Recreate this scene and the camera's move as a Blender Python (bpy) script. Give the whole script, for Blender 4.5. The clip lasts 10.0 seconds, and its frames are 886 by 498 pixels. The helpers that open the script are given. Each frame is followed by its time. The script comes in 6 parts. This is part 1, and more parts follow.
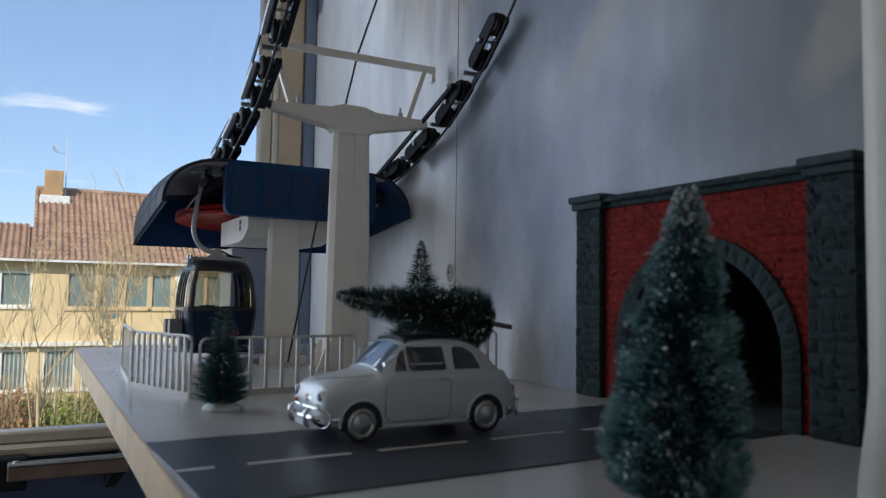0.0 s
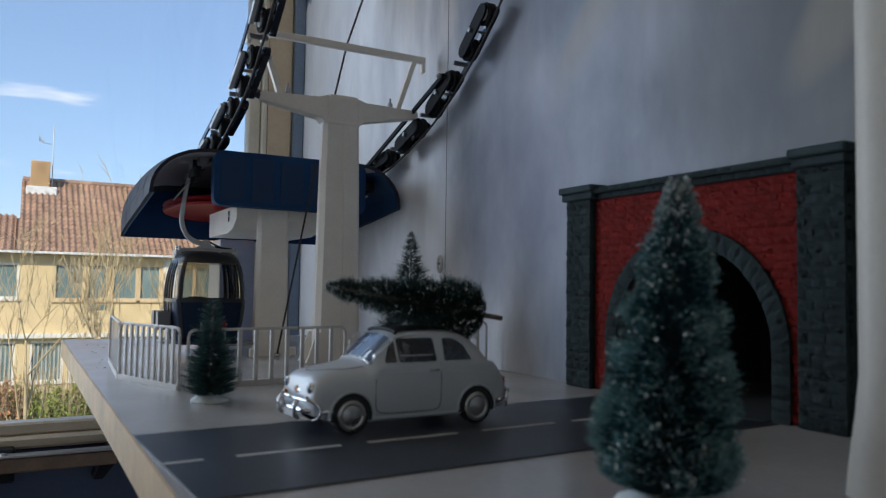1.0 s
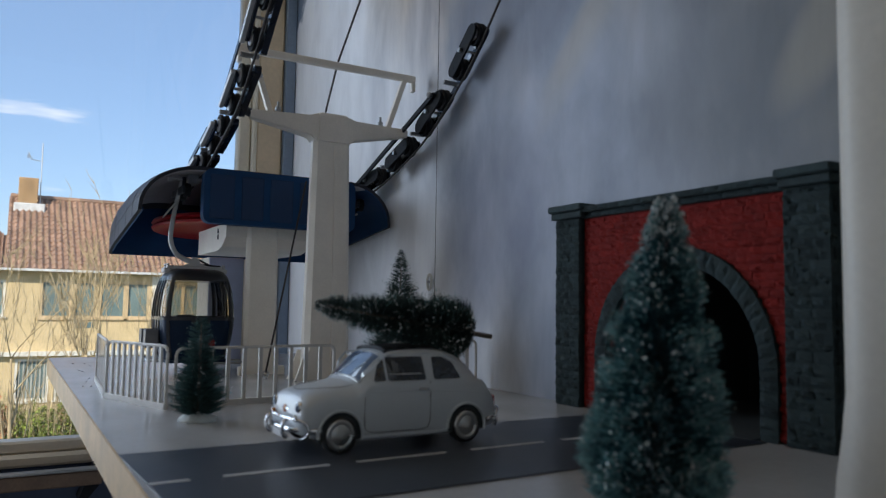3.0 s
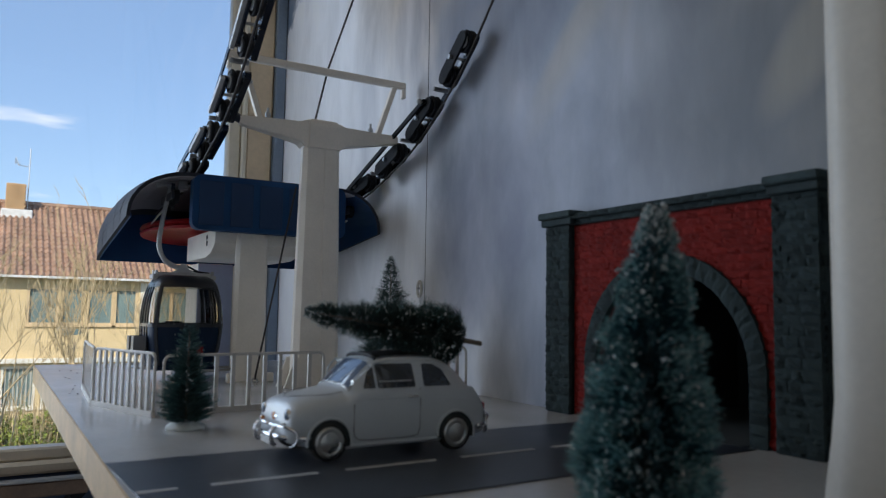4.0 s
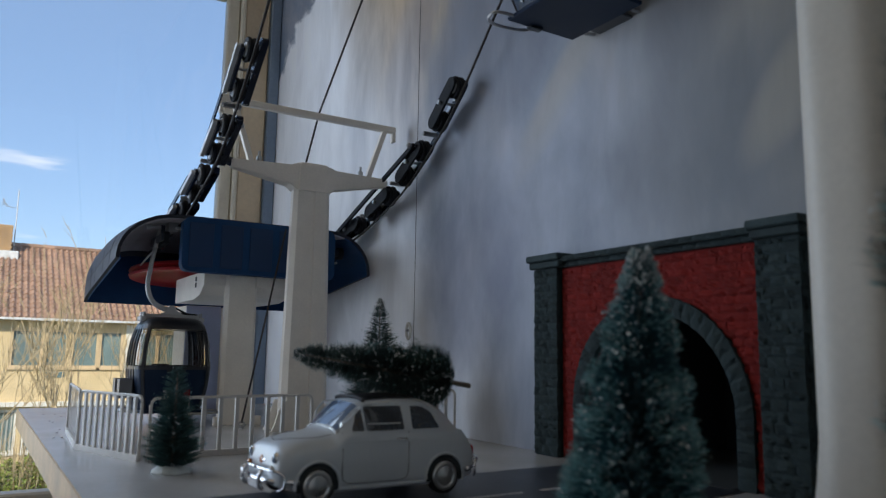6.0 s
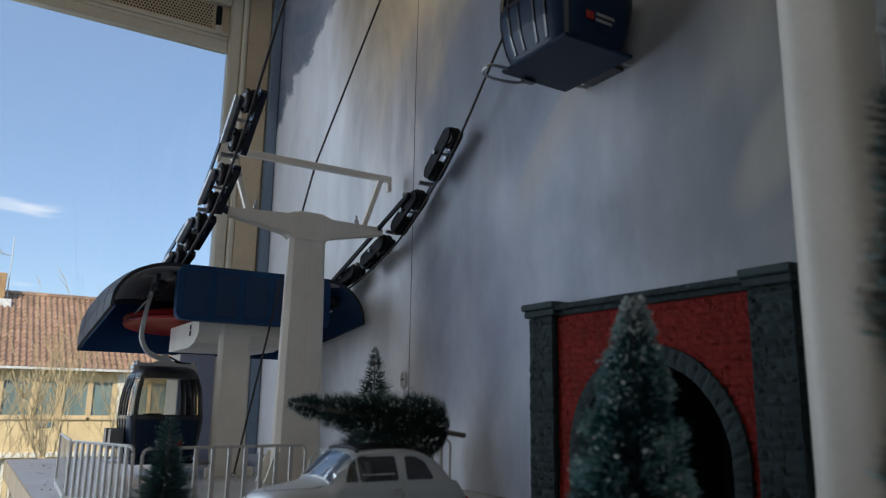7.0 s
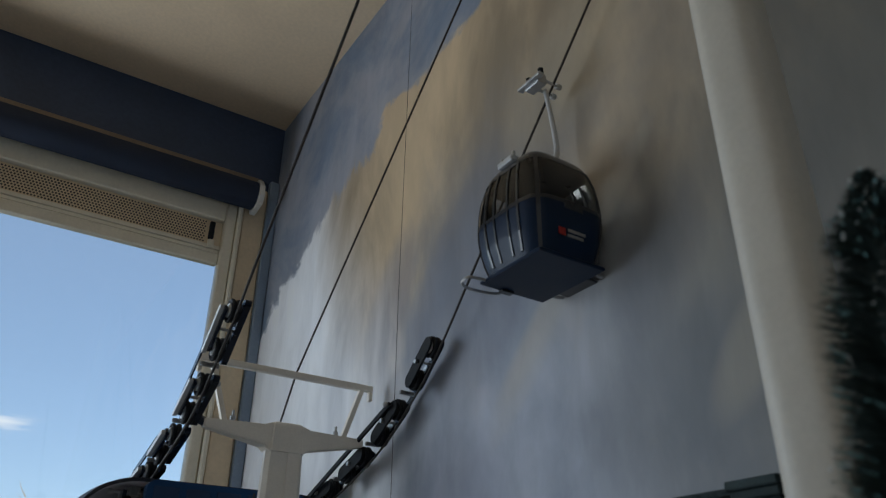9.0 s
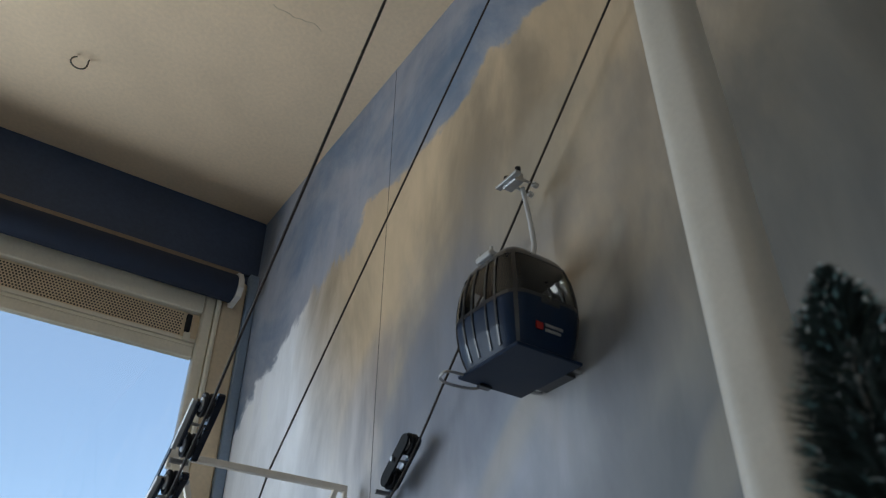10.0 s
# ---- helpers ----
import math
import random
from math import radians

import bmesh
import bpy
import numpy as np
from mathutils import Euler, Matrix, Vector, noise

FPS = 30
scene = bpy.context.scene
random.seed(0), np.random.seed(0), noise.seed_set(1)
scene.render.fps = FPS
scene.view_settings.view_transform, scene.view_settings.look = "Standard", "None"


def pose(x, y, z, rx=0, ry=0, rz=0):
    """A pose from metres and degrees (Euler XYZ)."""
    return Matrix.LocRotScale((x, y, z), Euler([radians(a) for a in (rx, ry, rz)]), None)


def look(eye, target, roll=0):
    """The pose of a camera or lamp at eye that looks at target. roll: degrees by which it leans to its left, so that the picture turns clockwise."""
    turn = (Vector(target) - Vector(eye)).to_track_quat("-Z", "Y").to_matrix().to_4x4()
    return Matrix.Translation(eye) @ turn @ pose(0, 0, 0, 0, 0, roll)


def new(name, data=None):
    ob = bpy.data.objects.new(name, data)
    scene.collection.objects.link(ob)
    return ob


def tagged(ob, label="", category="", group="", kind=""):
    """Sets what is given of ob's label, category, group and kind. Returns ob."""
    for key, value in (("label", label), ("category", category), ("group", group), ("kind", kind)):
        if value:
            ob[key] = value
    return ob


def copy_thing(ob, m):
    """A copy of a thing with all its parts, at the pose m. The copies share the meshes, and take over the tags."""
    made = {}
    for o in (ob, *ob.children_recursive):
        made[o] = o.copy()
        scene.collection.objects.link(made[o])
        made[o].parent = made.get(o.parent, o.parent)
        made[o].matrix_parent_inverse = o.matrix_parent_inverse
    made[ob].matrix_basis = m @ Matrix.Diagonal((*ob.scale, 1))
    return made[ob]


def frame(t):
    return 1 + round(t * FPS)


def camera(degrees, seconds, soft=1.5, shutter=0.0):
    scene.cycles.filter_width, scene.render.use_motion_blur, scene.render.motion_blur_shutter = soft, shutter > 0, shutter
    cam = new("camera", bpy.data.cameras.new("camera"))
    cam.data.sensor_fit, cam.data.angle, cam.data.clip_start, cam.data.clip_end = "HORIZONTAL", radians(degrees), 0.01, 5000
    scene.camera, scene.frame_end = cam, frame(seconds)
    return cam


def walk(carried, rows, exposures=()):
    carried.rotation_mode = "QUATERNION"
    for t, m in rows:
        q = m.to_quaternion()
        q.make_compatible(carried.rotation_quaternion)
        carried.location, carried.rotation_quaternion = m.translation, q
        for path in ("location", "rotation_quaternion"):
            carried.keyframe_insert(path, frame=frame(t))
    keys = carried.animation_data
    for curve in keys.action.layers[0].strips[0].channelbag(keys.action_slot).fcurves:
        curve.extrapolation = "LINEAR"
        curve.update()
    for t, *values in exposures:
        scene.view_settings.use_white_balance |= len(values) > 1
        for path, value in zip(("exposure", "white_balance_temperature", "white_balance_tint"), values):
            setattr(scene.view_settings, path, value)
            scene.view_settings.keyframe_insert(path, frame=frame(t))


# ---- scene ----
# camera beside the display board, turning slowly and then tilting up
cam = camera(61.03, 10.0, soft=1.1)
walk(cam, [
    (0.0, pose(0.0000, 0.0000, 0.0770, 93.64, -0.87, -28.56)),
    (0.5, pose(0.0006, 0.0013, 0.0769, 93.28, -0.85, -28.80)),
    (1.0, pose(0.0008, 0.0021, 0.0769, 93.00, -0.84, -29.34)),
    (1.5, pose(0.0007, 0.0014, 0.0770, 93.26, -0.86, -29.53)),
    (2.0, pose(0.0001, 0.0007, 0.0770, 93.79, -0.84, -29.62)),
    (2.5, pose(0.0003, 0.0009, 0.0771, 94.14, -0.88, -29.82)),
    (4.0, pose(0.0011, 0.0021, 0.0771, 94.90, -0.90, -30.87)),
    (4.5, pose(0.0009, 0.0019, 0.0768, 95.32, -0.95, -31.22)),
    (5.0, pose(0.0006, 0.0010, 0.0771, 95.88, -0.94, -31.35)),
    (5.5, pose(-0.0003, -0.0003, 0.0770, 96.84, -0.92, -31.57)),
    (7.0, pose(-0.0025, -0.0043, 0.0769, 101.76, -0.87, -32.05)),
    (7.5, pose(-0.0025, -0.0043, 0.0769, 104.60, -0.91, -32.54)),
    (8.0, pose(-0.0038, -0.0076, 0.0761, 108.74, -0.89, -33.17)),
    (8.5, pose(-0.0040, -0.0105, 0.0759, 112.81, -0.71, -33.25)),
    (9.0, pose(-0.0015, -0.0098, 0.0751, 117.64, -0.45, -33.11)),
    (9.5, pose(-0.0016, -0.0110, 0.0747, 121.69, -0.69, -33.85)),
    (10.0, pose(-0.0015, -0.0126, 0.0722, 124.91, -0.13, -34.67)),
], exposures=[(0.0, 0.39, 6180, 15), (5.7, 0.39, 6150, 15), (8.5, 0.20, 6450, 12), (9.2, 0.28, 6550, 11), (9.6, 0.40, 6800, 11), (10.0, 0.58, 6450, 11)])
cam.data.dof.use_dof = True
cam.data.dof.focus_distance = 1.6
cam.data.dof.aperture_fstop = 17.5

# ---- world, sun and large lights ----
SUN_DIR = Vector((-0.62, -0.70, 0.62)).normalized()   # towards the sun
world = bpy.data.worlds.new("sky")
scene.world = world
world.use_nodes = True
wn = world.node_tree
wn.nodes.clear()
w_out = wn.nodes.new("ShaderNodeOutputWorld")
w_bg = wn.nodes.new("ShaderNodeBackground")
w_sky = wn.nodes.new("ShaderNodeTexSky")
w_sky.sky_type = "NISHITA"
w_sky.sun_disc = False
w_sky.sun_elevation = math.asin(SUN_DIR.z)
w_sky.sun_rotation = math.atan2(SUN_DIR.x, SUN_DIR.y)
w_sky.air_density = 1.0
w_sky.dust_density = 0.6
w_sky.ozone_density = 2.0
w_bg.inputs["Strength"].default_value = 0.117
# thin wisps of high cloud
w_tc = wn.nodes.new("ShaderNodeTexCoord")
w_map = wn.nodes.new("ShaderNodeMapping")
w_map.inputs["Scale"].default_value = (2.2, 2.2, 17.0)
w_map.inputs["Location"].default_value = (0.88, -0.125, 3.83)
w_noise = wn.nodes.new("ShaderNodeTexNoise")
w_noise.inputs["Scale"].default_value = 1.6
w_noise.inputs["Detail"].default_value = 6.0
w_noise.inputs["Roughness"].default_value = 0.55
w_ramp = wn.nodes.new("ShaderNodeValToRGB")
w_ramp.color_ramp.elements[0].position = 0.64
w_ramp.color_ramp.elements[0].color = (0, 0, 0, 1)
w_ramp.color_ramp.elements[1].position = 0.75
w_ramp.color_ramp.elements[1].color = (0.8, 0.8, 0.8, 1)
w_mix = wn.nodes.new("ShaderNodeMix")
w_mix.data_type = "RGBA"
w_mix.inputs[7].default_value = (7.0, 7.2, 7.6, 1)
wn.links.new(w_tc.outputs["Generated"], w_map.inputs["Vector"])
wn.links.new(w_map.outputs["Vector"], w_noise.inputs["Vector"])
wn.links.new(w_noise.outputs["Fac"], w_ramp.inputs["Fac"])
wn.links.new(w_ramp.outputs["Color"], w_mix.inputs[0])
# an even thin veil of high haze
w_veil = wn.nodes.new("ShaderNodeMix")
w_veil.data_type = "RGBA"
w_veil.inputs[0].default_value = 0.38
w_veil.inputs[7].default_value = (3.2, 4.7, 7.2, 1)
wn.links.new(w_sky.outputs["Color"], w_veil.inputs[6])
wn.links.new(w_veil.outputs[2], w_mix.inputs[6])
wn.links.new(w_mix.outputs[2], w_bg.inputs["Color"])
wn.links.new(w_bg.outputs["Background"], w_out.inputs["Surface"])

sun_data = bpy.data.lights.new("sun", "SUN")
sun_data.energy = 4.0
sun_data.angle = radians(0.5)
sun_data.color = (1.0, 0.90, 0.72)
sun = new("sun", sun_data)
sun.matrix_world = look(SUN_DIR * 30, (0, 0, 0))

# area lamp added in the wide window beside the board, boosts the sky's light indoors
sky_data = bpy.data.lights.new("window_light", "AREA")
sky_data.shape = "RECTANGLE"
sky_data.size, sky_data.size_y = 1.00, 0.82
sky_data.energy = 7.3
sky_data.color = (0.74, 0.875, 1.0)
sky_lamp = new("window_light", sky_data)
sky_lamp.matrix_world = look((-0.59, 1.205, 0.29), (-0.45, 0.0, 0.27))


# ---- materials ----
def mat(name, color, rough=0.6, metal=0.0, var=0.12, scale=40.0, fine=400.0, bump=0.1, dist=0.001, coat=0.0, per_object=0.0, island=0.0):
    """A surface with grain at two scales; var: how much the colour wanders; per_object, island: change from piece to piece."""
    m = bpy.data.materials.new(name)
    m.use_nodes = True
    nt = m.node_tree
    b = nt.nodes["Principled BSDF"]
    tc = nt.nodes.new("ShaderNodeTexCoord")
    n1 = nt.nodes.new("ShaderNodeTexNoise")
    n1.inputs["Scale"].default_value, n1.inputs["Detail"].default_value = scale, 5.0
    n2 = nt.nodes.new("ShaderNodeTexNoise")
    n2.inputs["Scale"].default_value, n2.inputs["Detail"].default_value = fine, 3.0
    nt.links.new(tc.outputs["Object"], n1.inputs["Vector"])
    nt.links.new(tc.outputs["Object"], n2.inputs["Vector"])
    r1 = nt.nodes.new("ShaderNodeMapRange")
    r1.inputs["From Min"].default_value, r1.inputs["From Max"].default_value = 0.3, 0.7
    r1.inputs["To Min"].default_value, r1.inputs["To Max"].default_value = 1 - var, 1 + var
    nt.links.new(n1.outputs["Fac"], r1.inputs["Value"])
    r2 = nt.nodes.new("ShaderNodeMapRange")
    r2.inputs["From Min"].default_value, r2.inputs["From Max"].default_value = 0.3, 0.7
    r2.inputs["To Min"].default_value, r2.inputs["To Max"].default_value = 1 - var * 0.6, 1 + var * 0.6
    nt.links.new(n2.outputs["Fac"], r2.inputs["Value"])
    mul = nt.nodes.new("ShaderNodeMath")
    mul.operation = "MULTIPLY"
    nt.links.new(r1.outputs["Result"], mul.inputs[0])
    nt.links.new(r2.outputs["Result"], mul.inputs[1])
    value = mul.outputs[0]
    for amount, node, socket in ((per_object, "ShaderNodeObjectInfo", "Random"), (island, "ShaderNodeNewGeometry", "Random Per Island")):
        if amount:
            o = nt.nodes.new(node)
            r3 = nt.nodes.new("ShaderNodeMapRange")
            r3.inputs["To Min"].default_value, r3.inputs["To Max"].default_value = 1 - amount, 1 + amount
            nt.links.new(o.outputs[socket], r3.inputs["Value"])
            m2 = nt.nodes.new("ShaderNodeMath")
            m2.operation = "MULTIPLY"
            nt.links.new(value, m2.inputs[0])
            nt.links.new(r3.outputs["Result"], m2.inputs[1])
            value = m2.outputs[0]
    sc = nt.nodes.new("ShaderNodeVectorMath")
    sc.operation = "SCALE"
    sc.inputs[0].default_value = color
    nt.links.new(value, sc.inputs["Scale"])
    nt.links.new(sc.outputs["Vector"], b.inputs["Base Color"])
    rr = nt.nodes.new("ShaderNodeMapRange")
    rr.inputs["To Min"].default_value, rr.inputs["To Max"].default_value = max(0.02, rough - 0.08), min(1.0, rough + 0.08)
    nt.links.new(n1.outputs["Fac"], rr.inputs["Value"])
    nt.links.new(rr.outputs["Result"], b.inputs["Roughness"])
    b.inputs["Metallic"].default_value = metal
    b.inputs["Coat Weight"].default_value = coat
    b.inputs["Coat Roughness"].default_value = 0.04
    if bump:
        bp = nt.nodes.new("ShaderNodeBump")
        bp.inputs["Strength"].default_value, bp.inputs["Distance"].default_value = bump, dist
        nt.links.new(n2.outputs["Fac"], bp.inputs["Height"])
        nt.links.new(bp.outputs["Normal"], b.inputs["Normal"])
    return m


def glass_mat(name, tint, rough=0.02, clear=0.85):
    """Thin glass: mostly clear with a glossy coat."""
    m = bpy.data.materials.new(name)
    m.use_nodes = True
    nt = m.node_tree
    nt.nodes.clear()
    out = nt.nodes.new("ShaderNodeOutputMaterial")
    tr = nt.nodes.new("ShaderNodeBsdfTransparent")
    tr.inputs["Color"].default_value = (*tint, 1)
    gl = nt.nodes.new("ShaderNodeBsdfGlossy")
    gl.inputs["Roughness"].default_value = rough
    fr = nt.nodes.new("ShaderNodeFresnel")
    fr.inputs["IOR"].default_value = 1.5
    mx = nt.nodes.new("ShaderNodeMixShader")
    nt.links.new(fr.outputs["Fac"], mx.inputs["Fac"])
    nt.links.new(tr.outputs["BSDF"], mx.inputs[1])
    nt.links.new(gl.outputs["BSDF"], mx.inputs[2])
    nt.links.new(mx.outputs["Shader"], out.inputs["Surface"])
    return m


def mural_mat():
    """Printed wallpaper of a hazy sky: grey-lavender haze, cream cloud banks, blue at the top; window light and its
    falloff are in the colours too.
    """
    m = bpy.data.materials.new("cloud_wallpaper")
    m.use_nodes = True
    nt = m.node_tree
    b = nt.nodes["Principled BSDF"]
    tc = nt.nodes.new("ShaderNodeTexCoord")
    sep = nt.nodes.new("ShaderNodeSeparateXYZ")
    nt.links.new(tc.outputs["Object"], sep.inputs["Vector"])

    def noise_at(scale, stretch, detail, rough, off):
        mp = nt.nodes.new("ShaderNodeMapping")
        mp.inputs["Scale"].default_value = stretch
        mp.inputs["Location"].default_value = off
        mp.inputs["Rotation"].default_value = (radians(28), 0, 0)
        nt.links.new(tc.outputs["Object"], mp.inputs["Vector"])
        n = nt.nodes.new("ShaderNodeTexNoise")
        n.inputs["Scale"].default_value, n.inputs["Detail"].default_value, n.inputs["Roughness"].default_value = scale, detail, rough
        n.inputs["Distortion"].default_value = 0.4
        nt.links.new(mp.outputs["Vector"], n.inputs["Vector"])
        return n.outputs["Fac"]

    def ranged(v, a, bb, c=0.0, d=1.0):
        r = nt.nodes.new("ShaderNodeMapRange")
        r.interpolation_type = "SMOOTHSTEP"
        for k, q in zip(("From Min", "From Max", "To Min", "To Max"), (a, bb, c, d)):
            r.inputs[k].default_value = q
        nt.links.new(v, r.inputs["Value"])
        return r.outputs["Result"]

    def op(kind, u, v):
        n = nt.nodes.new("ShaderNodeMath")
        n.operation = kind
        for k, q in enumerate((u, v)):
            if isinstance(q, (int, float)):
                n.inputs[k].default_value = q
            else:
                nt.links.new(q, n.inputs[k])
        return n.outputs[0]

    def mix(fac, c1, c2):
        n = nt.nodes.new("ShaderNodeMix")
        n.data_type = "RGBA"
        nt.links.new(fac, n.inputs[0])
        for k, q in ((6, c1), (7, c2)):
            if isinstance(q, tuple):
                n.inputs[k].default_value = (*q, 1)
            else:
                nt.links.new(q, n.inputs[k])
        return n.outputs[2]

    big = noise_at(1.9, (1, 1.0, 0.9), 4.0, 0.45, (0.0, 0.37, 0.2))
    wisp = noise_at(3.4, (1, 1.35, 0.7), 6.0, 0.55, (0.0, 0.1, 0.9))
    edge = noise_at(4.6, (1, 0.9, 0.9), 7.0, 0.62, (0.0, 0.5, 0.5))
    Y, Z = sep.outputs["Y"], sep.outputs["Z"]

    def puff(cy, cz, ry, rz, lean=0.0, ragged=0.9):
        """1 inside a cloud-edged oval, 0 outside."""
        dy = op("ADD", op("SUBTRACT", Y, cy), op("MULTIPLY", op("SUBTRACT", Z, cz), lean))
        dz = op("SUBTRACT", Z, cz)
        r2 = op("ADD", op("POWER", op("ABSOLUTE", op("DIVIDE", dy, ry), 0.0), 2.0), op("POWER", op("ABSOLUTE", op("DIVIDE", dz, rz), 0.0), 2.0))
        return ranged(op("ADD", r2, op("MULTIPLY", op("SUBTRACT", wisp, 0.5), ragged * 3.0)), 1.6, 0.1)

    base = mix(ranged(wisp, 0.34, 0.66), (0.265, 0.300, 0.370), (0.470, 0.505, 0.585))
    # paler beige haze higher up
    base = mix(ranged(op("ADD", Z, op("MULTIPLY", op("SUBTRACT", wisp, 0.5), 0.35)), 0.28, 0.52), base, mix(ranged(wisp, 0.34, 0.66), (0.258, 0.258, 0.270), (0.435, 0.418, 0.402)))
    # brownish haze away from the window, its darkness also carrying the light's falloff
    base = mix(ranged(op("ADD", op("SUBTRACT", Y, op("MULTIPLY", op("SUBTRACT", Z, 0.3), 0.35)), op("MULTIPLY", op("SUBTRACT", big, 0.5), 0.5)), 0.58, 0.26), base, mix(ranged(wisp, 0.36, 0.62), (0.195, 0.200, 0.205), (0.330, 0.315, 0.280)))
    # cream cloud bank under the blue sky, thinning downwards and along the wall
    line = op("ADD", op("ADD", Z, op("MULTIPLY", op("MAXIMUM", Y, 0.48), 0.30)), op("MULTIPLY", op("SUBTRACT", edge, 0.5), 0.34))
    cream = mix(ranged(wisp, 0.36, 0.62), (0.320, 0.256, 0.182), (0.63, 0.480, 0.315))
    bank = op("MULTIPLY", ranged(op("ADD", line, op("MULTIPLY", op("SUBTRACT", wisp, 0.5), 0.45)), 0.47, 0.80), ranged(op("ADD", Y, op("MULTIPLY", op("SUBTRACT", big, 0.5), 0.6)), 0.0, 0.45, 0.55, 1.0))
    base = mix(bank, base, cream)
    # slate patches and pale streaks in the haze: centre, radii, lean, strength, colour
    for cy, cz, ry, rz, lean, k, tint in (
            (0.585, 0.43, 0.070, 0.11, 0.55, 0.45, (0.165, 0.175, 0.215)),
            (0.545, 0.345, 0.060, 0.08, 0.60, 0.45, (0.205, 0.225, 0.285)),
            (0.74, 0.44, 0.050, 0.10, 0.40, 0.55, (0.210, 0.220, 0.270)),
            (0.329, 0.331, 0.050, 0.06, 0.50, 0.60, (0.160, 0.170, 0.200)),
            (0.335, 0.235, 0.085, 0.060, 0.30, 0.60, (0.170, 0.185, 0.210)),
            (0.287, 0.535, 0.080, 0.11, 0.40, 0.50, (0.220, 0.210, 0.200)),
            (0.418, 0.473, 0.055, 0.06, 0.60, 0.45, (0.225, 0.220, 0.225)),
            (0.390, 0.585, 0.085, 0.08, 0.60, 0.50, (0.430, 0.365, 0.275)),
            (0.425, 0.352, 0.026, 0.10, 1.07, 0.65, (0.500, 0.470, 0.420)),
            (0.480, 0.285, 0.022, 0.06, 1.00, 0.50, (0.480, 0.480, 0.480)),
            (0.258, 0.245, 0.024, 0.04, 0.60, 0.55, (0.400, 0.370, 0.310)),
            # the last patch darkens the upper print far from the window
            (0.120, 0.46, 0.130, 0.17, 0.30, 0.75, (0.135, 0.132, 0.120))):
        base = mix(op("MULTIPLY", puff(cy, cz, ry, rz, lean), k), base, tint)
    # white low by the window: the window's light and sheen, put into the print
    window_sheen = ranged(op("SUBTRACT", op("ADD", Y, op("MULTIPLY", op("SUBTRACT", wisp, 0.5), 0.5)), op("MULTIPLY", Z, 0.50)), 0.49, 0.73)
    base = mix(window_sheen, base, (0.90, 0.91, 0.94))
    base = mix(op("MULTIPLY", puff(0.61, 0.15, 0.10, 0.11, 0.35), 0.55), base, (0.175, 0.190, 0.270))
    # blue sky above the bank, with a crisp ragged edge and lilac veils
    top = ranged(line, 0.935, 0.958)
    base = mix(top, base, mix(ranged(edge, 0.40, 0.66), (0.360, 0.368, 0.415), (0.170, 0.232, 0.325)))
    # fine brushed streaks all over the print
    streak = noise_at(9.0, (1, 1.9, 0.6), 6.0, 0.62, (0.0, 0.3, 0.1))
    tone = nt.nodes.new("ShaderNodeVectorMath")
    tone.operation = "SCALE"
    nt.links.new(base, tone.inputs[0])
    nt.links.new(ranged(streak, 0.30, 0.70, 0.91, 1.09), tone.inputs["Scale"])
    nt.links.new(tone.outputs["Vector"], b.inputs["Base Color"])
    b.inputs["Roughness"].default_value = 0.46
    b.inputs["Specular IOR Level"].default_value = 0.18
    n3 = nt.nodes.new("ShaderNodeTexNoise")
    n3.inputs["Scale"].default_value, n3.inputs["Detail"].default_value = 70.0, 5.0
    mp3 = nt.nodes.new("ShaderNodeMapping")
    mp3.inputs["Scale"].default_value = (1, 1.6, 0.6)
    nt.links.new(tc.outputs["Object"], mp3.inputs["Vector"])
    nt.links.new(mp3.outputs["Vector"], n3.inputs["Vector"])
    bp = nt.nodes.new("ShaderNodeBump")
    bp.inputs["Strength"].default_value, bp.inputs["Distance"].default_value = 0.25, 0.0010
    nt.links.new(n3.outputs["Fac"], bp.inputs["Height"])
    nt.links.new(bp.outputs["Normal"], b.inputs["Normal"])
    return m


M_MURAL = mural_mat()
M_CEIL = mat("cream_plaster", (0.84, 0.64, 0.43), 0.9, var=0.07, scale=6, fine=150, bump=0.2, dist=0.002)
M_NAVY = mat("navy_wall_paint", (0.036, 0.056, 0.105), 0.55, var=0.18, scale=9, fine=120, bump=0.2)
M_ROOM = mat("bounce_wall_paint", (0.88, 0.88, 0.87), 0.85, var=0.06, scale=3, fine=60, bump=0.2)
M_FLOOR = mat("floor_boards", (0.36, 0.29, 0.22), 0.5, var=0.2, scale=4, fine=50)
M_BLUETRIM = mat("blue_trim_paint", (0.22, 0.29, 0.39), 0.45, var=0.1, scale=15, fine=200)
M_FRAME = mat("cream_window_paint", (0.70, 0.64, 0.52), 0.4, var=0.06, scale=20, fine=200)
M_BROWN = mat("brown_bar_wood", (0.20, 0.13, 0.085), 0.5, var=0.15, scale=40, fine=300)
M_TAN = mat("tan_painted_board", (0.64, 0.51, 0.35), 0.6, var=0.08, scale=12, fine=150)
M_BATTEN = mat("brown_batten_paint", (0.22, 0.16, 0.11), 0.6, var=0.1, scale=20, fine=200)
M_WHITEWOOD = mat("white_sill_paint", (0.60, 0.51, 0.39), 0.35, var=0.06, scale=15, fine=200)
M_BLIND = mat("navy_blind_fabric", (0.012, 0.020, 0.042), 0.8, var=0.15, scale=25, fine=500)
M_PLASTIC = mat("white_plastic", (0.66, 0.63, 0.58), 0.4, var=0.05, scale=50, fine=500)
# dark colour that stands for shade in vent holes and house rooms
M_SHADE = mat("hole_and_room_shade", (0.05, 0.045, 0.04), 0.9)
M_BOARD = mat("white_laminate", (0.45, 0.445, 0.445), 0.22, var=0.05, scale=14, fine=260, bump=0.05)
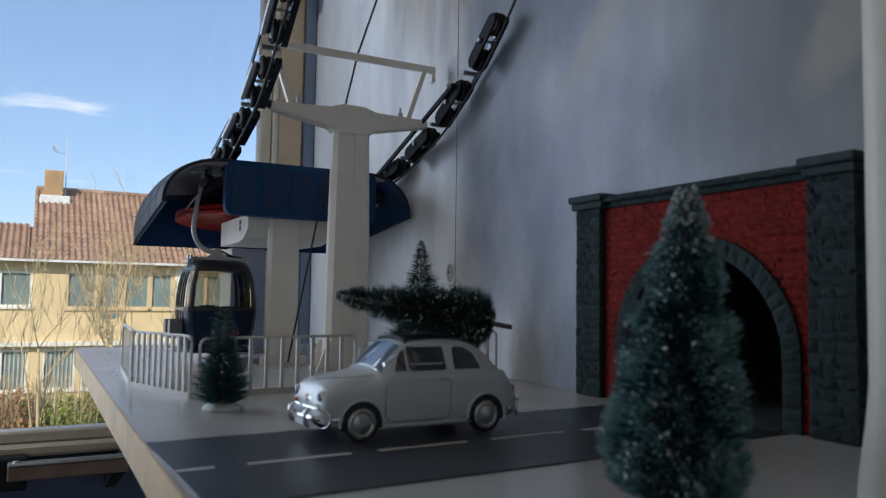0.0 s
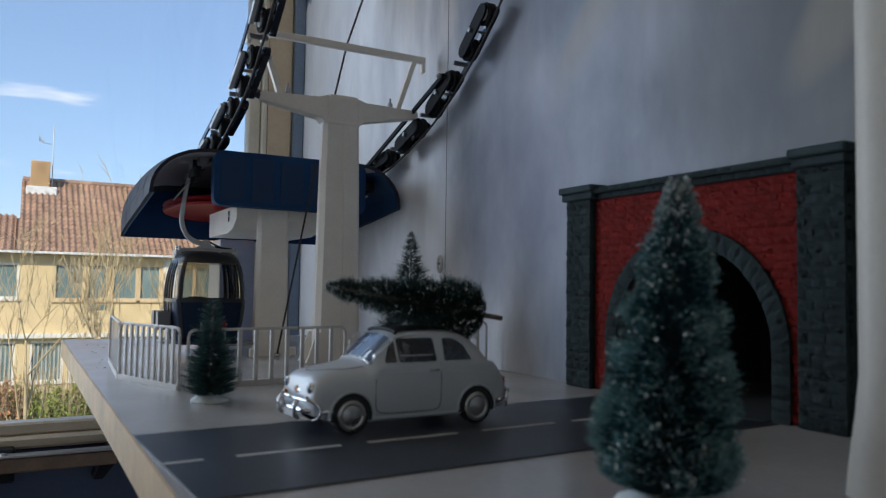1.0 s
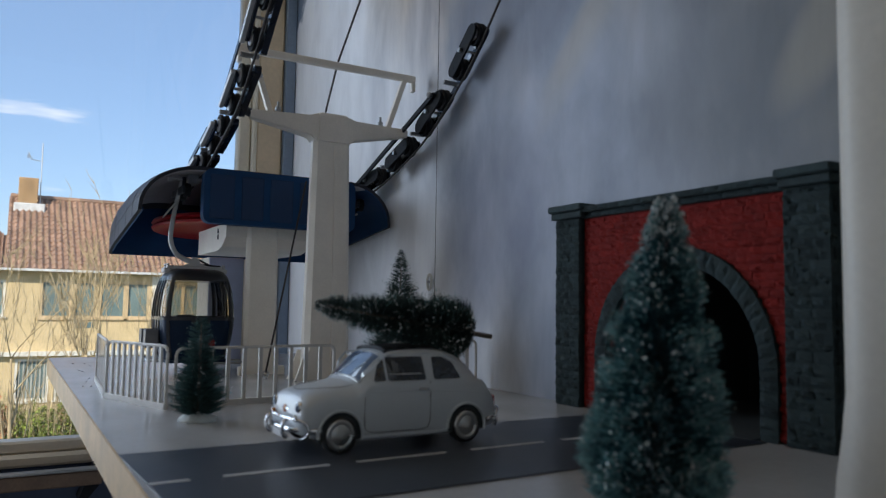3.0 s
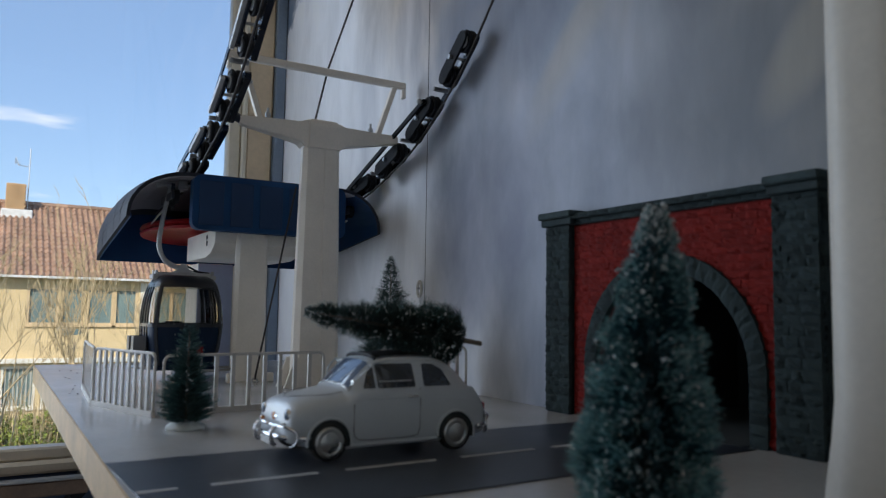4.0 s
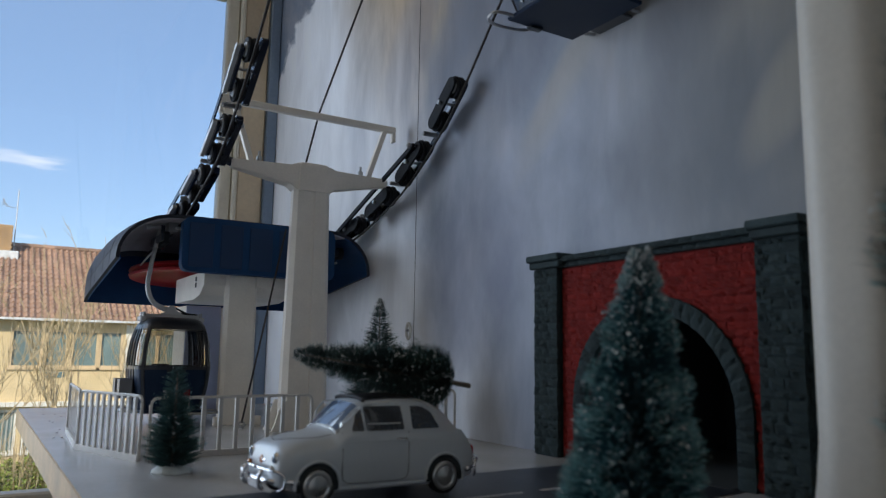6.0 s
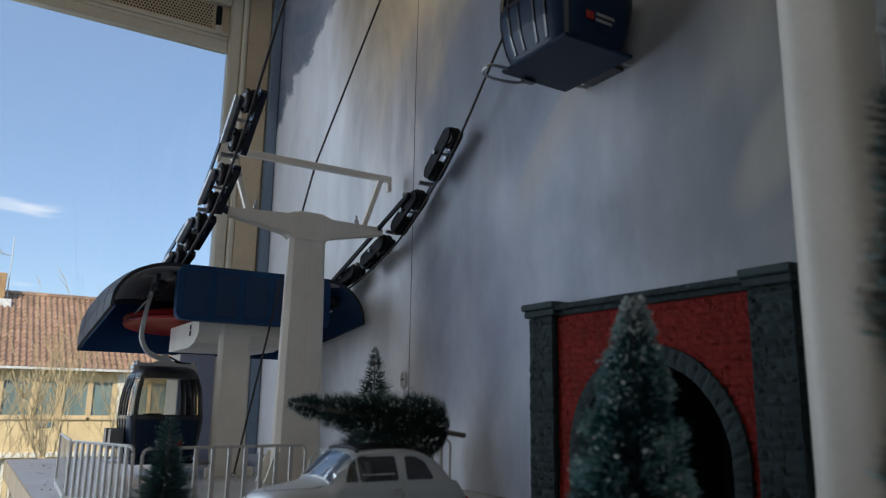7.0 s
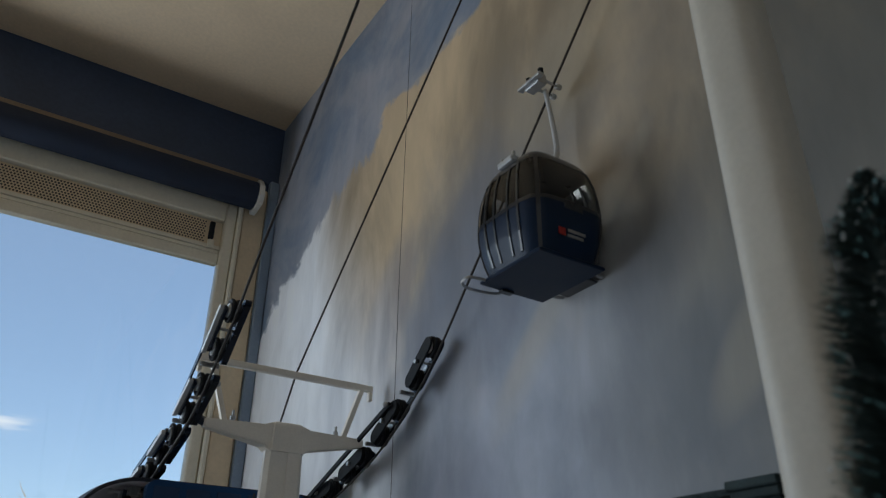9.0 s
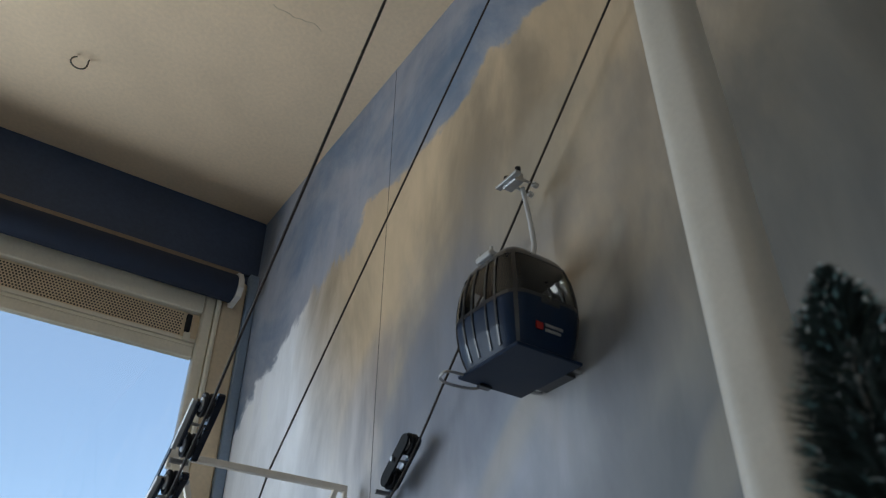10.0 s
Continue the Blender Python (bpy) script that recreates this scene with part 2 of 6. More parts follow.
M_EDGE = mat("beige_edge_band", (0.56, 0.39, 0.21), 0.65, var=0.16, scale=30, fine=300)
M_ROAD = mat("dark_road_card", (0.034, 0.041, 0.056), 0.38, var=0.25, scale=18, fine=600, bump=0.15)
M_DASH = mat("white_road_paint", (0.55, 0.55, 0.55), 0.6, var=0.12, scale=60, fine=700)
M_GREYSTONE = mat("dark_grey_stone", (0.033, 0.049, 0.051), 0.75, var=0.25, scale=90, fine=900, bump=0.6, dist=0.0008, per_object=0.24)
M_REDSTONE = mat("red_painted_stone", (0.190, 0.010, 0.006), 0.65, var=0.2, scale=70, fine=800, bump=0.5, dist=0.0008, per_object=0.16)
M_REDJOINT = mat("red_joint", (0.15, 0.010, 0.007), 0.8, var=0.15, scale=90, fine=800)
for m_ in (M_GREYSTONE, M_REDSTONE, M_REDJOINT):
    m_.node_tree.nodes["Principled BSDF"].inputs["Specular IOR Level"].default_value = 0.22
M_BLACK = mat("black_lining", (0.022, 0.028, 0.030), 0.9, var=0.1)
M_TOWER = mat("warm_white_plastic", (0.86, 0.80, 0.71), 0.45, var=0.05, scale=35, fine=500, bump=0.06)
M_HOUSING_SHADE = mat("shaded_white_plastic", (0.44, 0.49, 0.66), 0.5, var=0.05, scale=35, fine=500, bump=0.06)
M_POST = mat("cream_white_post_paint", (0.54, 0.50, 0.43), 0.5, var=0.05, scale=20, fine=300, bump=0.08)
M_STBLUE = mat("navy_plastic", (0.004, 0.044, 0.135), 0.6, var=0.10, scale=40, fine=600, bump=0.06)
M_NAVYDK = mat("deep_navy_plastic", (0.003, 0.030, 0.096), 0.6, var=0.10, scale=40, fine=600, bump=0.06)
M_STGREY = mat("dark_canopy_plastic", (0.034, 0.035, 0.045), 0.60, var=0.10, scale=40, fine=600, bump=0.06)
# pale copy of the canopy slate, bounced light put into the colour
M_STIN = mat("lit_slate_plastic", (0.42, 0.40, 0.42), 0.45, var=0.10, scale=40, fine=600, bump=0.06)
M_RED = mat("red_wheel_plastic", (0.46, 0.014, 0.020), 0.4, var=0.06)
M_SHEAVE = mat("black_rubber", (0.012, 0.013, 0.016), 0.65, var=0.2, scale=80)
M_BEAM = mat("dark_blue_metal", (0.010, 0.016, 0.034), 0.32, metal=0.0, var=0.15, scale=60)
M_PLATE = mat("glossy_dark_blue_plate", (0.006, 0.011, 0.026), 0.22, var=0.15, scale=60, coat=0.12, bump=0.0)
M_RACK = mat("grey_rack_plastic", (0.17, 0.17, 0.175), 0.4, var=0.08, scale=60)
M_STEEL = mat("grey_steel", (0.42, 0.42, 0.42), 0.35, metal=0.8, var=0.1, scale=80)
M_HANGER = mat("light_grey_cast", (0.50, 0.50, 0.50), 0.45, metal=0.2, var=0.06, scale=80)
M_ROPE = mat("dark_twisted_cord", (0.035, 0.028, 0.025), 0.7, var=0.3, scale=300, fine=1500, bump=0.6, dist=0.0005)
M_CABBLUE = mat("dark_blue_cabin_paint", (0.003, 0.015, 0.042), 0.45, var=0.08, scale=40, coat=0.1, bump=0.0)
M_CABBLACK = mat("black_cabin_trim", (0.015, 0.017, 0.022), 0.3, var=0.1, scale=60, coat=0.3, bump=0.0)
M_CABGLASS = glass_mat("smoked_cabin_glass", (0.74, 0.72, 0.68))
M_CARWHITE = mat("white_car_paint", (0.54, 0.575, 0.605), 0.34, var=0.02, scale=60, coat=0.22, bump=0.0)
M_CARGLASS = mat("dark_car_glass", (0.026, 0.032, 0.042), 0.10, var=0.6, scale=60, coat=1.0, bump=0.0)
M_SCREEN = mat("pale_screen_glass", (0.14, 0.18, 0.25), 0.08, var=0.1, scale=30, coat=1.0, bump=0.0)
M_CARBLACK = mat("black_soft_top", (0.02, 0.02, 0.022), 0.7, var=0.2, scale=100)
M_TYRE = mat("tyre_rubber", (0.02, 0.02, 0.02), 0.75, var=0.2, scale=150)
M_CHROME = mat("chrome", (0.75, 0.75, 0.76), 0.12, metal=1.0, var=0.03, bump=0.0)
M_HUB = mat("hubcap_silver", (0.50, 0.50, 0.49), 0.28, metal=0.85, var=0.05, bump=0.0)
M_AMBER = mat("amber_lens", (0.45, 0.14, 0.02), 0.2, var=0.05, bump=0.0)
M_TAIL = mat("red_lens", (0.30, 0.01, 0.01), 0.2, var=0.05, bump=0.0)
M_SEAM = mat("dark_seam", (0.07, 0.07, 0.075), 0.8)
M_FENCE = mat("white_fence_plastic", (0.60, 0.575, 0.54), 0.45, var=0.05, scale=60)
M_NEEDLE = mat("teal_green_bristle", (0.023, 0.086, 0.104), 0.7, var=0.2, scale=60, bump=0, island=0.5)
M_NEEDLE_BK = mat("black_green_bristle", (0.020, 0.036, 0.032), 0.75, var=0.2, scale=60, bump=0, island=0.5)
M_NEEDLE_GR = mat("grey_green_bristle", (0.048, 0.112, 0.108), 0.7, var=0.2, scale=60, bump=0, island=0.5)
M_NEEDLE_DK = mat("dark_green_bristle", (0.046, 0.080, 0.074), 0.7, var=0.2, scale=60, bump=0, island=0.5)
M_SNOW = mat("snow_flock", (0.55, 0.58, 0.57), 0.85, var=0.12, scale=90, bump=0, island=0.2)
M_FROST = mat("frosted_bristle_tips", (0.21, 0.40, 0.41), 0.8, var=0.15, scale=80, bump=0, island=0.3)
M_WIRE = mat("twisted_wire_trunk", (0.16, 0.13, 0.10), 0.6, var=0.2, scale=150)
# outside
M_STUCCO = mat("yellow_render", (0.66, 0.51, 0.29), 0.9, var=0.08, scale=1.2, fine=20, bump=0.2, dist=0.01)
M_WHITE_OUT = mat("white_house_paint", (0.72, 0.69, 0.62), 0.6, var=0.06, scale=2, fine=20)
M_TILE = mat("brown_roof_tile", (0.33, 0.205, 0.140), 0.75, var=0.2, scale=1.5, fine=25, bump=0.2, dist=0.01, per_object=0.2, island=0.2)
M_BRICK = mat("tan_chimney_brick", (0.42, 0.27, 0.14), 0.85, var=0.2, scale=4, fine=25, bump=0.3, dist=0.01)
M_LEAD = mat("pale_lead_flashing", (0.62, 0.62, 0.62), 0.6, var=0.2, scale=5)
M_PANE = mat("house_window_glass", (0.16, 0.22, 0.22), 0.08, var=0.2, scale=1.0, bump=0)
M_CURTAIN = mat("pale_blind_cloth", (0.40, 0.40, 0.36), 0.8, var=0.15, scale=3)
M_BARK = mat("tan_bark", (0.43, 0.33, 0.19), 0.85, var=0.2, scale=6, fine=60)
M_GRASS = mat("garden_ground", (0.10, 0.12, 0.05), 0.95, var=0.35, scale=0.6, fine=8, bump=0.3, dist=0.05)
M_HEDGE = mat("hedge_green_leaves", (0.24, 0.29, 0.05), 0.8, var=0.3, scale=1.2, bump=0, island=0.5)
M_HEDGE_RED = mat("hedge_rust_leaves", (0.34, 0.16, 0.07), 0.8, var=0.3, scale=1.2, bump=0, island=0.5)
M_MAST = mat("aerial_metal", (0.6, 0.6, 0.6), 0.4, metal=0.6)

for m, level in ((M_BOARD, 1.0), (M_CABBLUE, 0.2), (M_STGREY, 0.15), (M_STBLUE, 0.3), (M_SHEAVE, 0.2), (M_PLATE, 0.35)):
    m.node_tree.nodes["Principled BSDF"].inputs["Specular IOR Level"].default_value = level

# ---- building helpers ----
def thing(name, at, label, category, group="", kind=""):
    ob = new(name)
    ob.empty_display_size = 0.02
    ob.location = at
    return tagged(ob, label, category, group, kind)


def root_of(ob):
    while ob.parent:
        ob = ob.parent
    return ob


def part(name, bm, material, parent=None, label="", smooth=False, kind=""):
    """One mesh object from a bmesh in world coordinates, under a thing or a part."""
    if parent is not None:
        bmesh.ops.translate(bm, verts=bm.verts, vec=-Vector(root_of(parent).location))
    me = bpy.data.meshes.new(name)
    bm.normal_update()
    bm.to_mesh(me)
    bm.free()
    if smooth:
        me.polygons.foreach_set("use_smooth", [True] * len(me.polygons))
    me.materials.append(material)
    ob = new(name, me)
    if parent is not None:
        ob.parent = parent
    return tagged(ob, label, kind=kind)


def structure(name, bm, material, label, category):
    return tagged(part(name, bm, material), label, category, kind="structure")


def soft_edges(ob, angle=40):
    """Smooth shading with sharp edges kept."""
    me = ob.data
    b = bmesh.new()
    b.from_mesh(me)
    for f in b.faces:
        f.smooth = True
    for e in b.edges:
        e.smooth = not (len(e.link_faces) == 2 and e.calc_face_angle(0) > radians(angle))
    b.to_mesh(me)
    b.free()
    return ob


def box(bm, x0, x1, y0, y1, z0, z1, bevel=0.0, seg=1):
    m = Matrix.Translation(((x0 + x1) / 2, (y0 + y1) / 2, (z0 + z1) / 2)) @ Matrix.Diagonal((abs(x1 - x0), abs(y1 - y0), abs(z1 - z0), 1))
    r = bmesh.ops.create_cube(bm, size=1.0, matrix=m)
    if bevel:
        es = list({e for v in r["verts"] for e in v.link_edges})
        bmesh.ops.bevel(bm, geom=es, offset=bevel, segments=seg, affect="EDGES", profile=0.5)
    return bm


def boxed(*a, **k):
    return box(bmesh.new(), *a, **k)


def rod(bm, p0, p1, r0, r1=None, seg=10):
    p0, p1 = Vector(p0), Vector(p1)
    d = p1 - p0
    m = Matrix.Translation((p0 + p1) / 2) @ d.to_track_quat("Z", "Y").to_matrix().to_4x4()
    bmesh.ops.create_cone(bm, cap_ends=True, segments=seg, radius1=r0, radius2=r0 if r1 is None else r1, depth=d.length, matrix=m)
    return bm


def tube(bm, pts, radius, seg=8, closed=False):
    """A tube along points; radius a number or one for each point."""
    pts = [Vector(p) for p in pts]
    n = len(pts)
    rings = []
    up = Vector((0.13, 0.27, 0.95))
    for i, p in enumerate(pts):
        a = pts[(i - 1) % n] if closed or i else p
        b = pts[(i + 1) % n] if closed or i < n - 1 else p
        d = (b - a).normalized()
        u = d.cross(up)
        if u.length < 0.1:
            u = d.cross(Vector((1, 0, 0)))
        u.normalize()
        v = d.cross(u)
        r = radius[i] if isinstance(radius, (list, tuple)) else radius
        rings.append([bm.verts.new(p + u * (r * math.cos(2 * math.pi * k / seg)) + v * (r * math.sin(2 * math.pi * k / seg))) for k in range(seg)])
    for i in range(n if closed else n - 1):
        a, b = rings[i], rings[(i + 1) % n]
        for k in range(seg):
            bm.faces.new((a[k], a[(k + 1) % seg], b[(k + 1) % seg], b[k]))
    if not closed:
        bm.faces.new(rings[0][::-1])
        bm.faces.new(rings[-1])
    return bm


def loft(bm, rings, caps=True):
    vs = [[bm.verts.new(p) for p in r] for r in rings]
    n = len(vs[0])
    for a, b in zip(vs, vs[1:]):
        for k in range(n):
            bm.faces.new((a[k], a[(k + 1) % n], b[(k + 1) % n], b[k]))
    if caps:
        bm.faces.new(vs[0][::-1])
        bm.faces.new(vs[-1])
    bmesh.ops.recalc_face_normals(bm, faces=bm.faces)
    return bm


def prism(bm, outline, axis, a, b):
    """An outline of 2D points pushed along an axis from a to b."""
    def at(p, h):
        q = list(p)
        q.insert(axis, h)
        return q
    return loft(bm, [[at(p, a) for p in outline], [at(p, b) for p in outline]])


def lathe(bm, profile, centre, axis="Z", seg=24):
    """profile: (radius, height) pairs round an axis through centre."""
    turn = {"Z": Matrix.Identity(3), "Y": Matrix.Rotation(radians(90), 3, "X"), "X": Matrix.Rotation(radians(90), 3, "Y")}[axis]
    c = Vector(centre)
    rings = [[c + turn @ Vector((r * math.cos(2 * math.pi * k / seg), r * math.sin(2 * math.pi * k / seg), h)) for k in range(seg)] for r, h in profile]
    return loft(bm, rings)


def smooth_line(pts, steps=6):
    """Catmull-Rom through points."""
    p = [Vector(q) for q in pts]
    p = [p[0] * 2 - p[1]] + p + [p[-1] * 2 - p[-2]]
    out = []
    for i in range(1, len(p) - 2):
        for k in range(steps):
            t = k / steps
            a, b, c, d = p[i - 1:i + 3]
            out.append(0.5 * ((2 * b) + (c - a) * t + (2 * a - 5 * b + 4 * c - d) * t * t + (3 * b - a - 3 * c + d) * t ** 3))
    out.append(p[-2])
    return out


# ---- the room ----
WX, WY, CZ = 0.405, 1.222, 1.0          # mural wall, window wall, ceiling
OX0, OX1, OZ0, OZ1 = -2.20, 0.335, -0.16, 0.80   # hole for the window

b = bmesh.new()
TY0, TY1, TZ1 = 0.2995, 0.434, 0.1085     # hole for the model tunnel
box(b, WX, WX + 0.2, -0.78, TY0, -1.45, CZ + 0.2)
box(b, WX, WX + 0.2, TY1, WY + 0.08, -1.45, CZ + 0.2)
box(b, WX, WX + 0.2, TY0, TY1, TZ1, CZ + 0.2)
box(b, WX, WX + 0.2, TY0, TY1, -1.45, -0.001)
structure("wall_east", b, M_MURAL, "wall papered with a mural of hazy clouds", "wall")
b = bmesh.new()
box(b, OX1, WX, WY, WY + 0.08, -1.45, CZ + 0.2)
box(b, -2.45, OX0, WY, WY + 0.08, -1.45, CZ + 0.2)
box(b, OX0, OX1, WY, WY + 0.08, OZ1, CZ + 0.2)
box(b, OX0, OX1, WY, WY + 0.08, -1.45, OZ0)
structure("wall_north", b, M_NAVY, "navy painted wall round the window", "wall")
# unseen walls close the room, kept white to bounce light back
structure("wall_south", boxed(-2.45, WX, -0.95, -0.78, -1.45, CZ + 0.2), M_ROOM, "unseen plain white wall behind the viewer, bounces light", "wall")
structure("wall_west", boxed(-2.6, -2.45, -0.95, WY + 0.08, -1.45, CZ + 0.2), M_ROOM, "unseen plain white side wall of the room, bounces light", "wall")
structure("floor", boxed(-2.6, WX, -0.95, WY + 0.08, -3.9, -1.45), M_FLOOR, "brown wooden floor of the room", "floor")
structure("ceiling", boxed(-2.6, WX + 0.2, -0.95, WY + 0.08, CZ, CZ + 0.25), M_CEIL, "cream textured plaster ceiling", "ceiling")
# navy beam over the window, wall strip beside it
structure("trim_1", boxed(-2.45, WX, 1.215, WY, 0.866, CZ, 0.002), M_NAVY, "navy painted boxed beam under the ceiling", "trim")
structure("trim_2", boxed(-2.45, 0.372, 1.209, WY, 0.846, 0.8655, 0.003), M_BATTEN, "thin tan batten under the beam", "trim")
structure("trim_3", boxed(0.3865, WX, 1.205, WY, -0.4, 0.8655, 0.002), M_BLUETRIM, "blue painted corner strip", "trim")
structure("trim_4", boxed(0.343, 0.3865, 1.212, WY, -0.4, 0.845, 0.003), M_TAN, "tan painted board beside the window", "trim")
# seam between two mural sheets
b = bmesh.new()
tube(b, [(WX - 0.0002, 0.717, -0.02), (WX - 0.0002, 0.717, 0.45), (WX - 0.0002, 0.709, CZ)], 0.00030, 5)
structure("trim_5", b, M_SEAM, "thin dark seam between wallpaper sheets", "trim")

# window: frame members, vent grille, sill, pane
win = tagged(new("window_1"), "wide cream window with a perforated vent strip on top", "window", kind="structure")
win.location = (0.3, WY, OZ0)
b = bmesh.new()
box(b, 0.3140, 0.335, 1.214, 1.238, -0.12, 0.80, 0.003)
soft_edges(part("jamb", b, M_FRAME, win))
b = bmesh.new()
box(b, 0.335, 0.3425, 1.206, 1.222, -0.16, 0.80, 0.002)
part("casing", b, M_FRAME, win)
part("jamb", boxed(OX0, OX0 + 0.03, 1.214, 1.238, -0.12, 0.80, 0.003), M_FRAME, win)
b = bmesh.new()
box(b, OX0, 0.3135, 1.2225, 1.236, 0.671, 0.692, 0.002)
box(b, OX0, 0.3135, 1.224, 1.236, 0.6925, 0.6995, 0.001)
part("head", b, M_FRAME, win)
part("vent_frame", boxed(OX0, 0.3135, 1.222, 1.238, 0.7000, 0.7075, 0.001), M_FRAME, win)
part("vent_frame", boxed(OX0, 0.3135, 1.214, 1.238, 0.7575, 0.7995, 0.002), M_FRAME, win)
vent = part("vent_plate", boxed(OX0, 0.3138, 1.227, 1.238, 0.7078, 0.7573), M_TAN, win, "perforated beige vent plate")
# punched holes: dark discs on the uncut plate stand for their shade
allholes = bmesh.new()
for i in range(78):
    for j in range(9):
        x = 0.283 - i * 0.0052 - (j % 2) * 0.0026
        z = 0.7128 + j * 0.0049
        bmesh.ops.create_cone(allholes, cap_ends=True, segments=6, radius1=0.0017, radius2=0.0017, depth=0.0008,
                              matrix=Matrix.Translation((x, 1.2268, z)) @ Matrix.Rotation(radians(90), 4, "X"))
part("vent_holes", allholes, M_SHADE, vent, "rows of dark discs for the shade in punched holes", kind="stuff")
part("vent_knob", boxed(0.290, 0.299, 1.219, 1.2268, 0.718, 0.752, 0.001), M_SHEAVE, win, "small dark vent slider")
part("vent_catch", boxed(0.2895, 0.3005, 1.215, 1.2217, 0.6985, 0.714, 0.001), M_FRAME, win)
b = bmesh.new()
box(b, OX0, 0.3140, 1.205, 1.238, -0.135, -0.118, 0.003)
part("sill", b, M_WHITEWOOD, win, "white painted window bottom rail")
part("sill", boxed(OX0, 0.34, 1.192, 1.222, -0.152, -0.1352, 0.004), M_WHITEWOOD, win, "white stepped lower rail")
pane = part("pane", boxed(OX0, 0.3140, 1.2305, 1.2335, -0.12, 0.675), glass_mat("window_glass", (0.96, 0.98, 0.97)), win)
pane.visible_shadow = False

# casement stay below the glass
stay = thing("window_stay", (0.06, 1.195, -0.18), "metal casement stay bar fixed under the window", "window stay")
part("bar", boxed(-0.020, 0.128, 1.150, 1.163, -0.1745, -0.1545, 0.002), M_BROWN, stay, "brown wooden bar")
part("cap", boxed(-0.020, 0.128, 1.146, 1.164, -0.1543, -0.1505, 0.001), M_STEEL, stay, "bright metal edge")
part("bracket", boxed(-0.036, 0.004, 1.164, 1.192, -0.190, -0.146, 0.003), M_SHEAVE, stay, "black mounting block")
b = bmesh.new()
prism(b, [(0.100, -0.196), (0.112, -0.196), (0.140, -0.160), (0.140, -0.1505), (0.118, -0.1505)], 1, 1.164, 1.200)
part("bracket", b, M_SHEAVE, stay, "black angled bracket")
b = bmesh.new()
lathe(b, [(0.0, 0.003), (0.004, 0.002), (0.005, 0.0)], (-0.010, 1.155, -0.1505), "Z", 12)
part("screw", b, M_STEEL, stay)
structure("trim_6", boxed(OX0, 0.34, 1.200, WY, -0.45, -0.1525, 0.003), M_NAVY, "navy apron board under the window", "trim")

# rolled-up blind
blind = thing("roller_blind", (0.2, 1.19, 0.83), "rolled-up navy roller blind above the window", "blind")
b = bmesh.new()
lathe(b, [(0.0, -2.2), (0.027, -2.2), (0.027, 0.352), (0.0, 0.352)], (0.0, 1.188, 0.810), "X", 28)
soft_edges(part("roll", b, M_BLIND, blind))
b = bmesh.new()
outline = [(1.166, 0.785), (1.206, 0.780), (1.2115, 0.792), (1.2115, 0.838), (1.202, 0.844), (1.176, 0.840), (1.162, 0.822), (1.158, 0.800)]
prism(b, outline, 0, 0.353, 0.363)
part("bracket", b, M_PLASTIC, blind, "white plastic end bracket")
b = bmesh.new()
lathe(b, [(0.0, 0.0), (0.012, 0.0), (0.012, 0.004), (0.006, 0.006), (0.0, 0.006)], (0.363, 1.188, 0.810), "X", 18)
part("hub", b, M_PLASTIC, blind)

# hook in the ceiling
hook = thing("ceiling_hook", (-0.012, 0.972, CZ), "small dark wire hook screwed into the ceiling", "hook")
b = bmesh.new()
pts = [(-0.006, 0.972, CZ), (-0.006, 0.972, CZ - 0.014)]
for k in range(1, 12):
    a = 1.35 * math.pi * k / 11
    pts.append((-0.018 + 0.012 * math.cos(a), 0.972, CZ - 0.014 - 0.012 * math.sin(a)))
tube(b, pts, 0.0014, 6)
part("wire", b, M_WIRE, hook, smooth=True)
# small ring hung on the mural
ring = thing("wall_ring", (WX, 0.724, 0.100), "small white oval ring hung on the mural", "wall ring")
b = bmesh.new()
tube(b, [(WX - 0.003, 0.724 + 0.0045 * math.cos(2 * math.pi * k / 16), 0.1035 + 0.0085 * math.sin(2 * math.pi * k / 16)) for k in range(16)], 0.0016, 6, closed=True)
part("loop", b, M_PLASTIC, ring, smooth=True)
b = bmesh.new()
rod(b, (WX - 0.006, 0.724, 0.104), (WX, 0.724, 0.104), 0.0012)
part("nail", b, M_STEEL, ring)

# ---- the display board and road ----
BX0, BX1, BY0, BY1 = 0.053, WX - 0.0005, -0.45, 1.150
board = thing("display_board", (0.23, 0.4, -0.022), "white laminate board with a beige edge, fixed along the wall", "board")
part("panel", boxed(BX0 + 0.0006, BX1, BY0, BY1, -0.022, 0.0), M_BOARD, board)
part("edge_band", boxed(BX0 - 0.0004, BX0 + 0.0006, BY0, BY1, -0.0220, -0.0001), M_EDGE, board, "beige worn edge strip")
road = thing("model_road", (0.2, 0.36, 0.0), "dark grey card road with white centre dashes on the board", "road")
rot2 = Matrix.Rotation(radians(2.4), 4, "Z")
def road_piece(x0, x1, v0, v1, z0, z1):
    bb = boxed(x0, x1, v0, v1, z0, z1)
    bmesh.ops.transform(bb, matrix=Matrix.Translation((0.2, 0.3520, 0)) @ rot2 @ Matrix.Translation((-0.2, 0, 0)), verts=bb.verts)
    return bb
part("surface", road_piece(0.0560, 0.388, -0.0670, 0.0670, 0.0002, 0.0007), M_ROAD, road)
for x0, x1 in ((0.0565, 0.073), (0.0878, 0.138), (0.153, 0.2045), (0.221, 0.271), (0.2850, 0.335)):
    part("dash", road_piece(x0, x1, -0.0060, -0.0028, 0.0007, 0.0009), M_DASH, road)

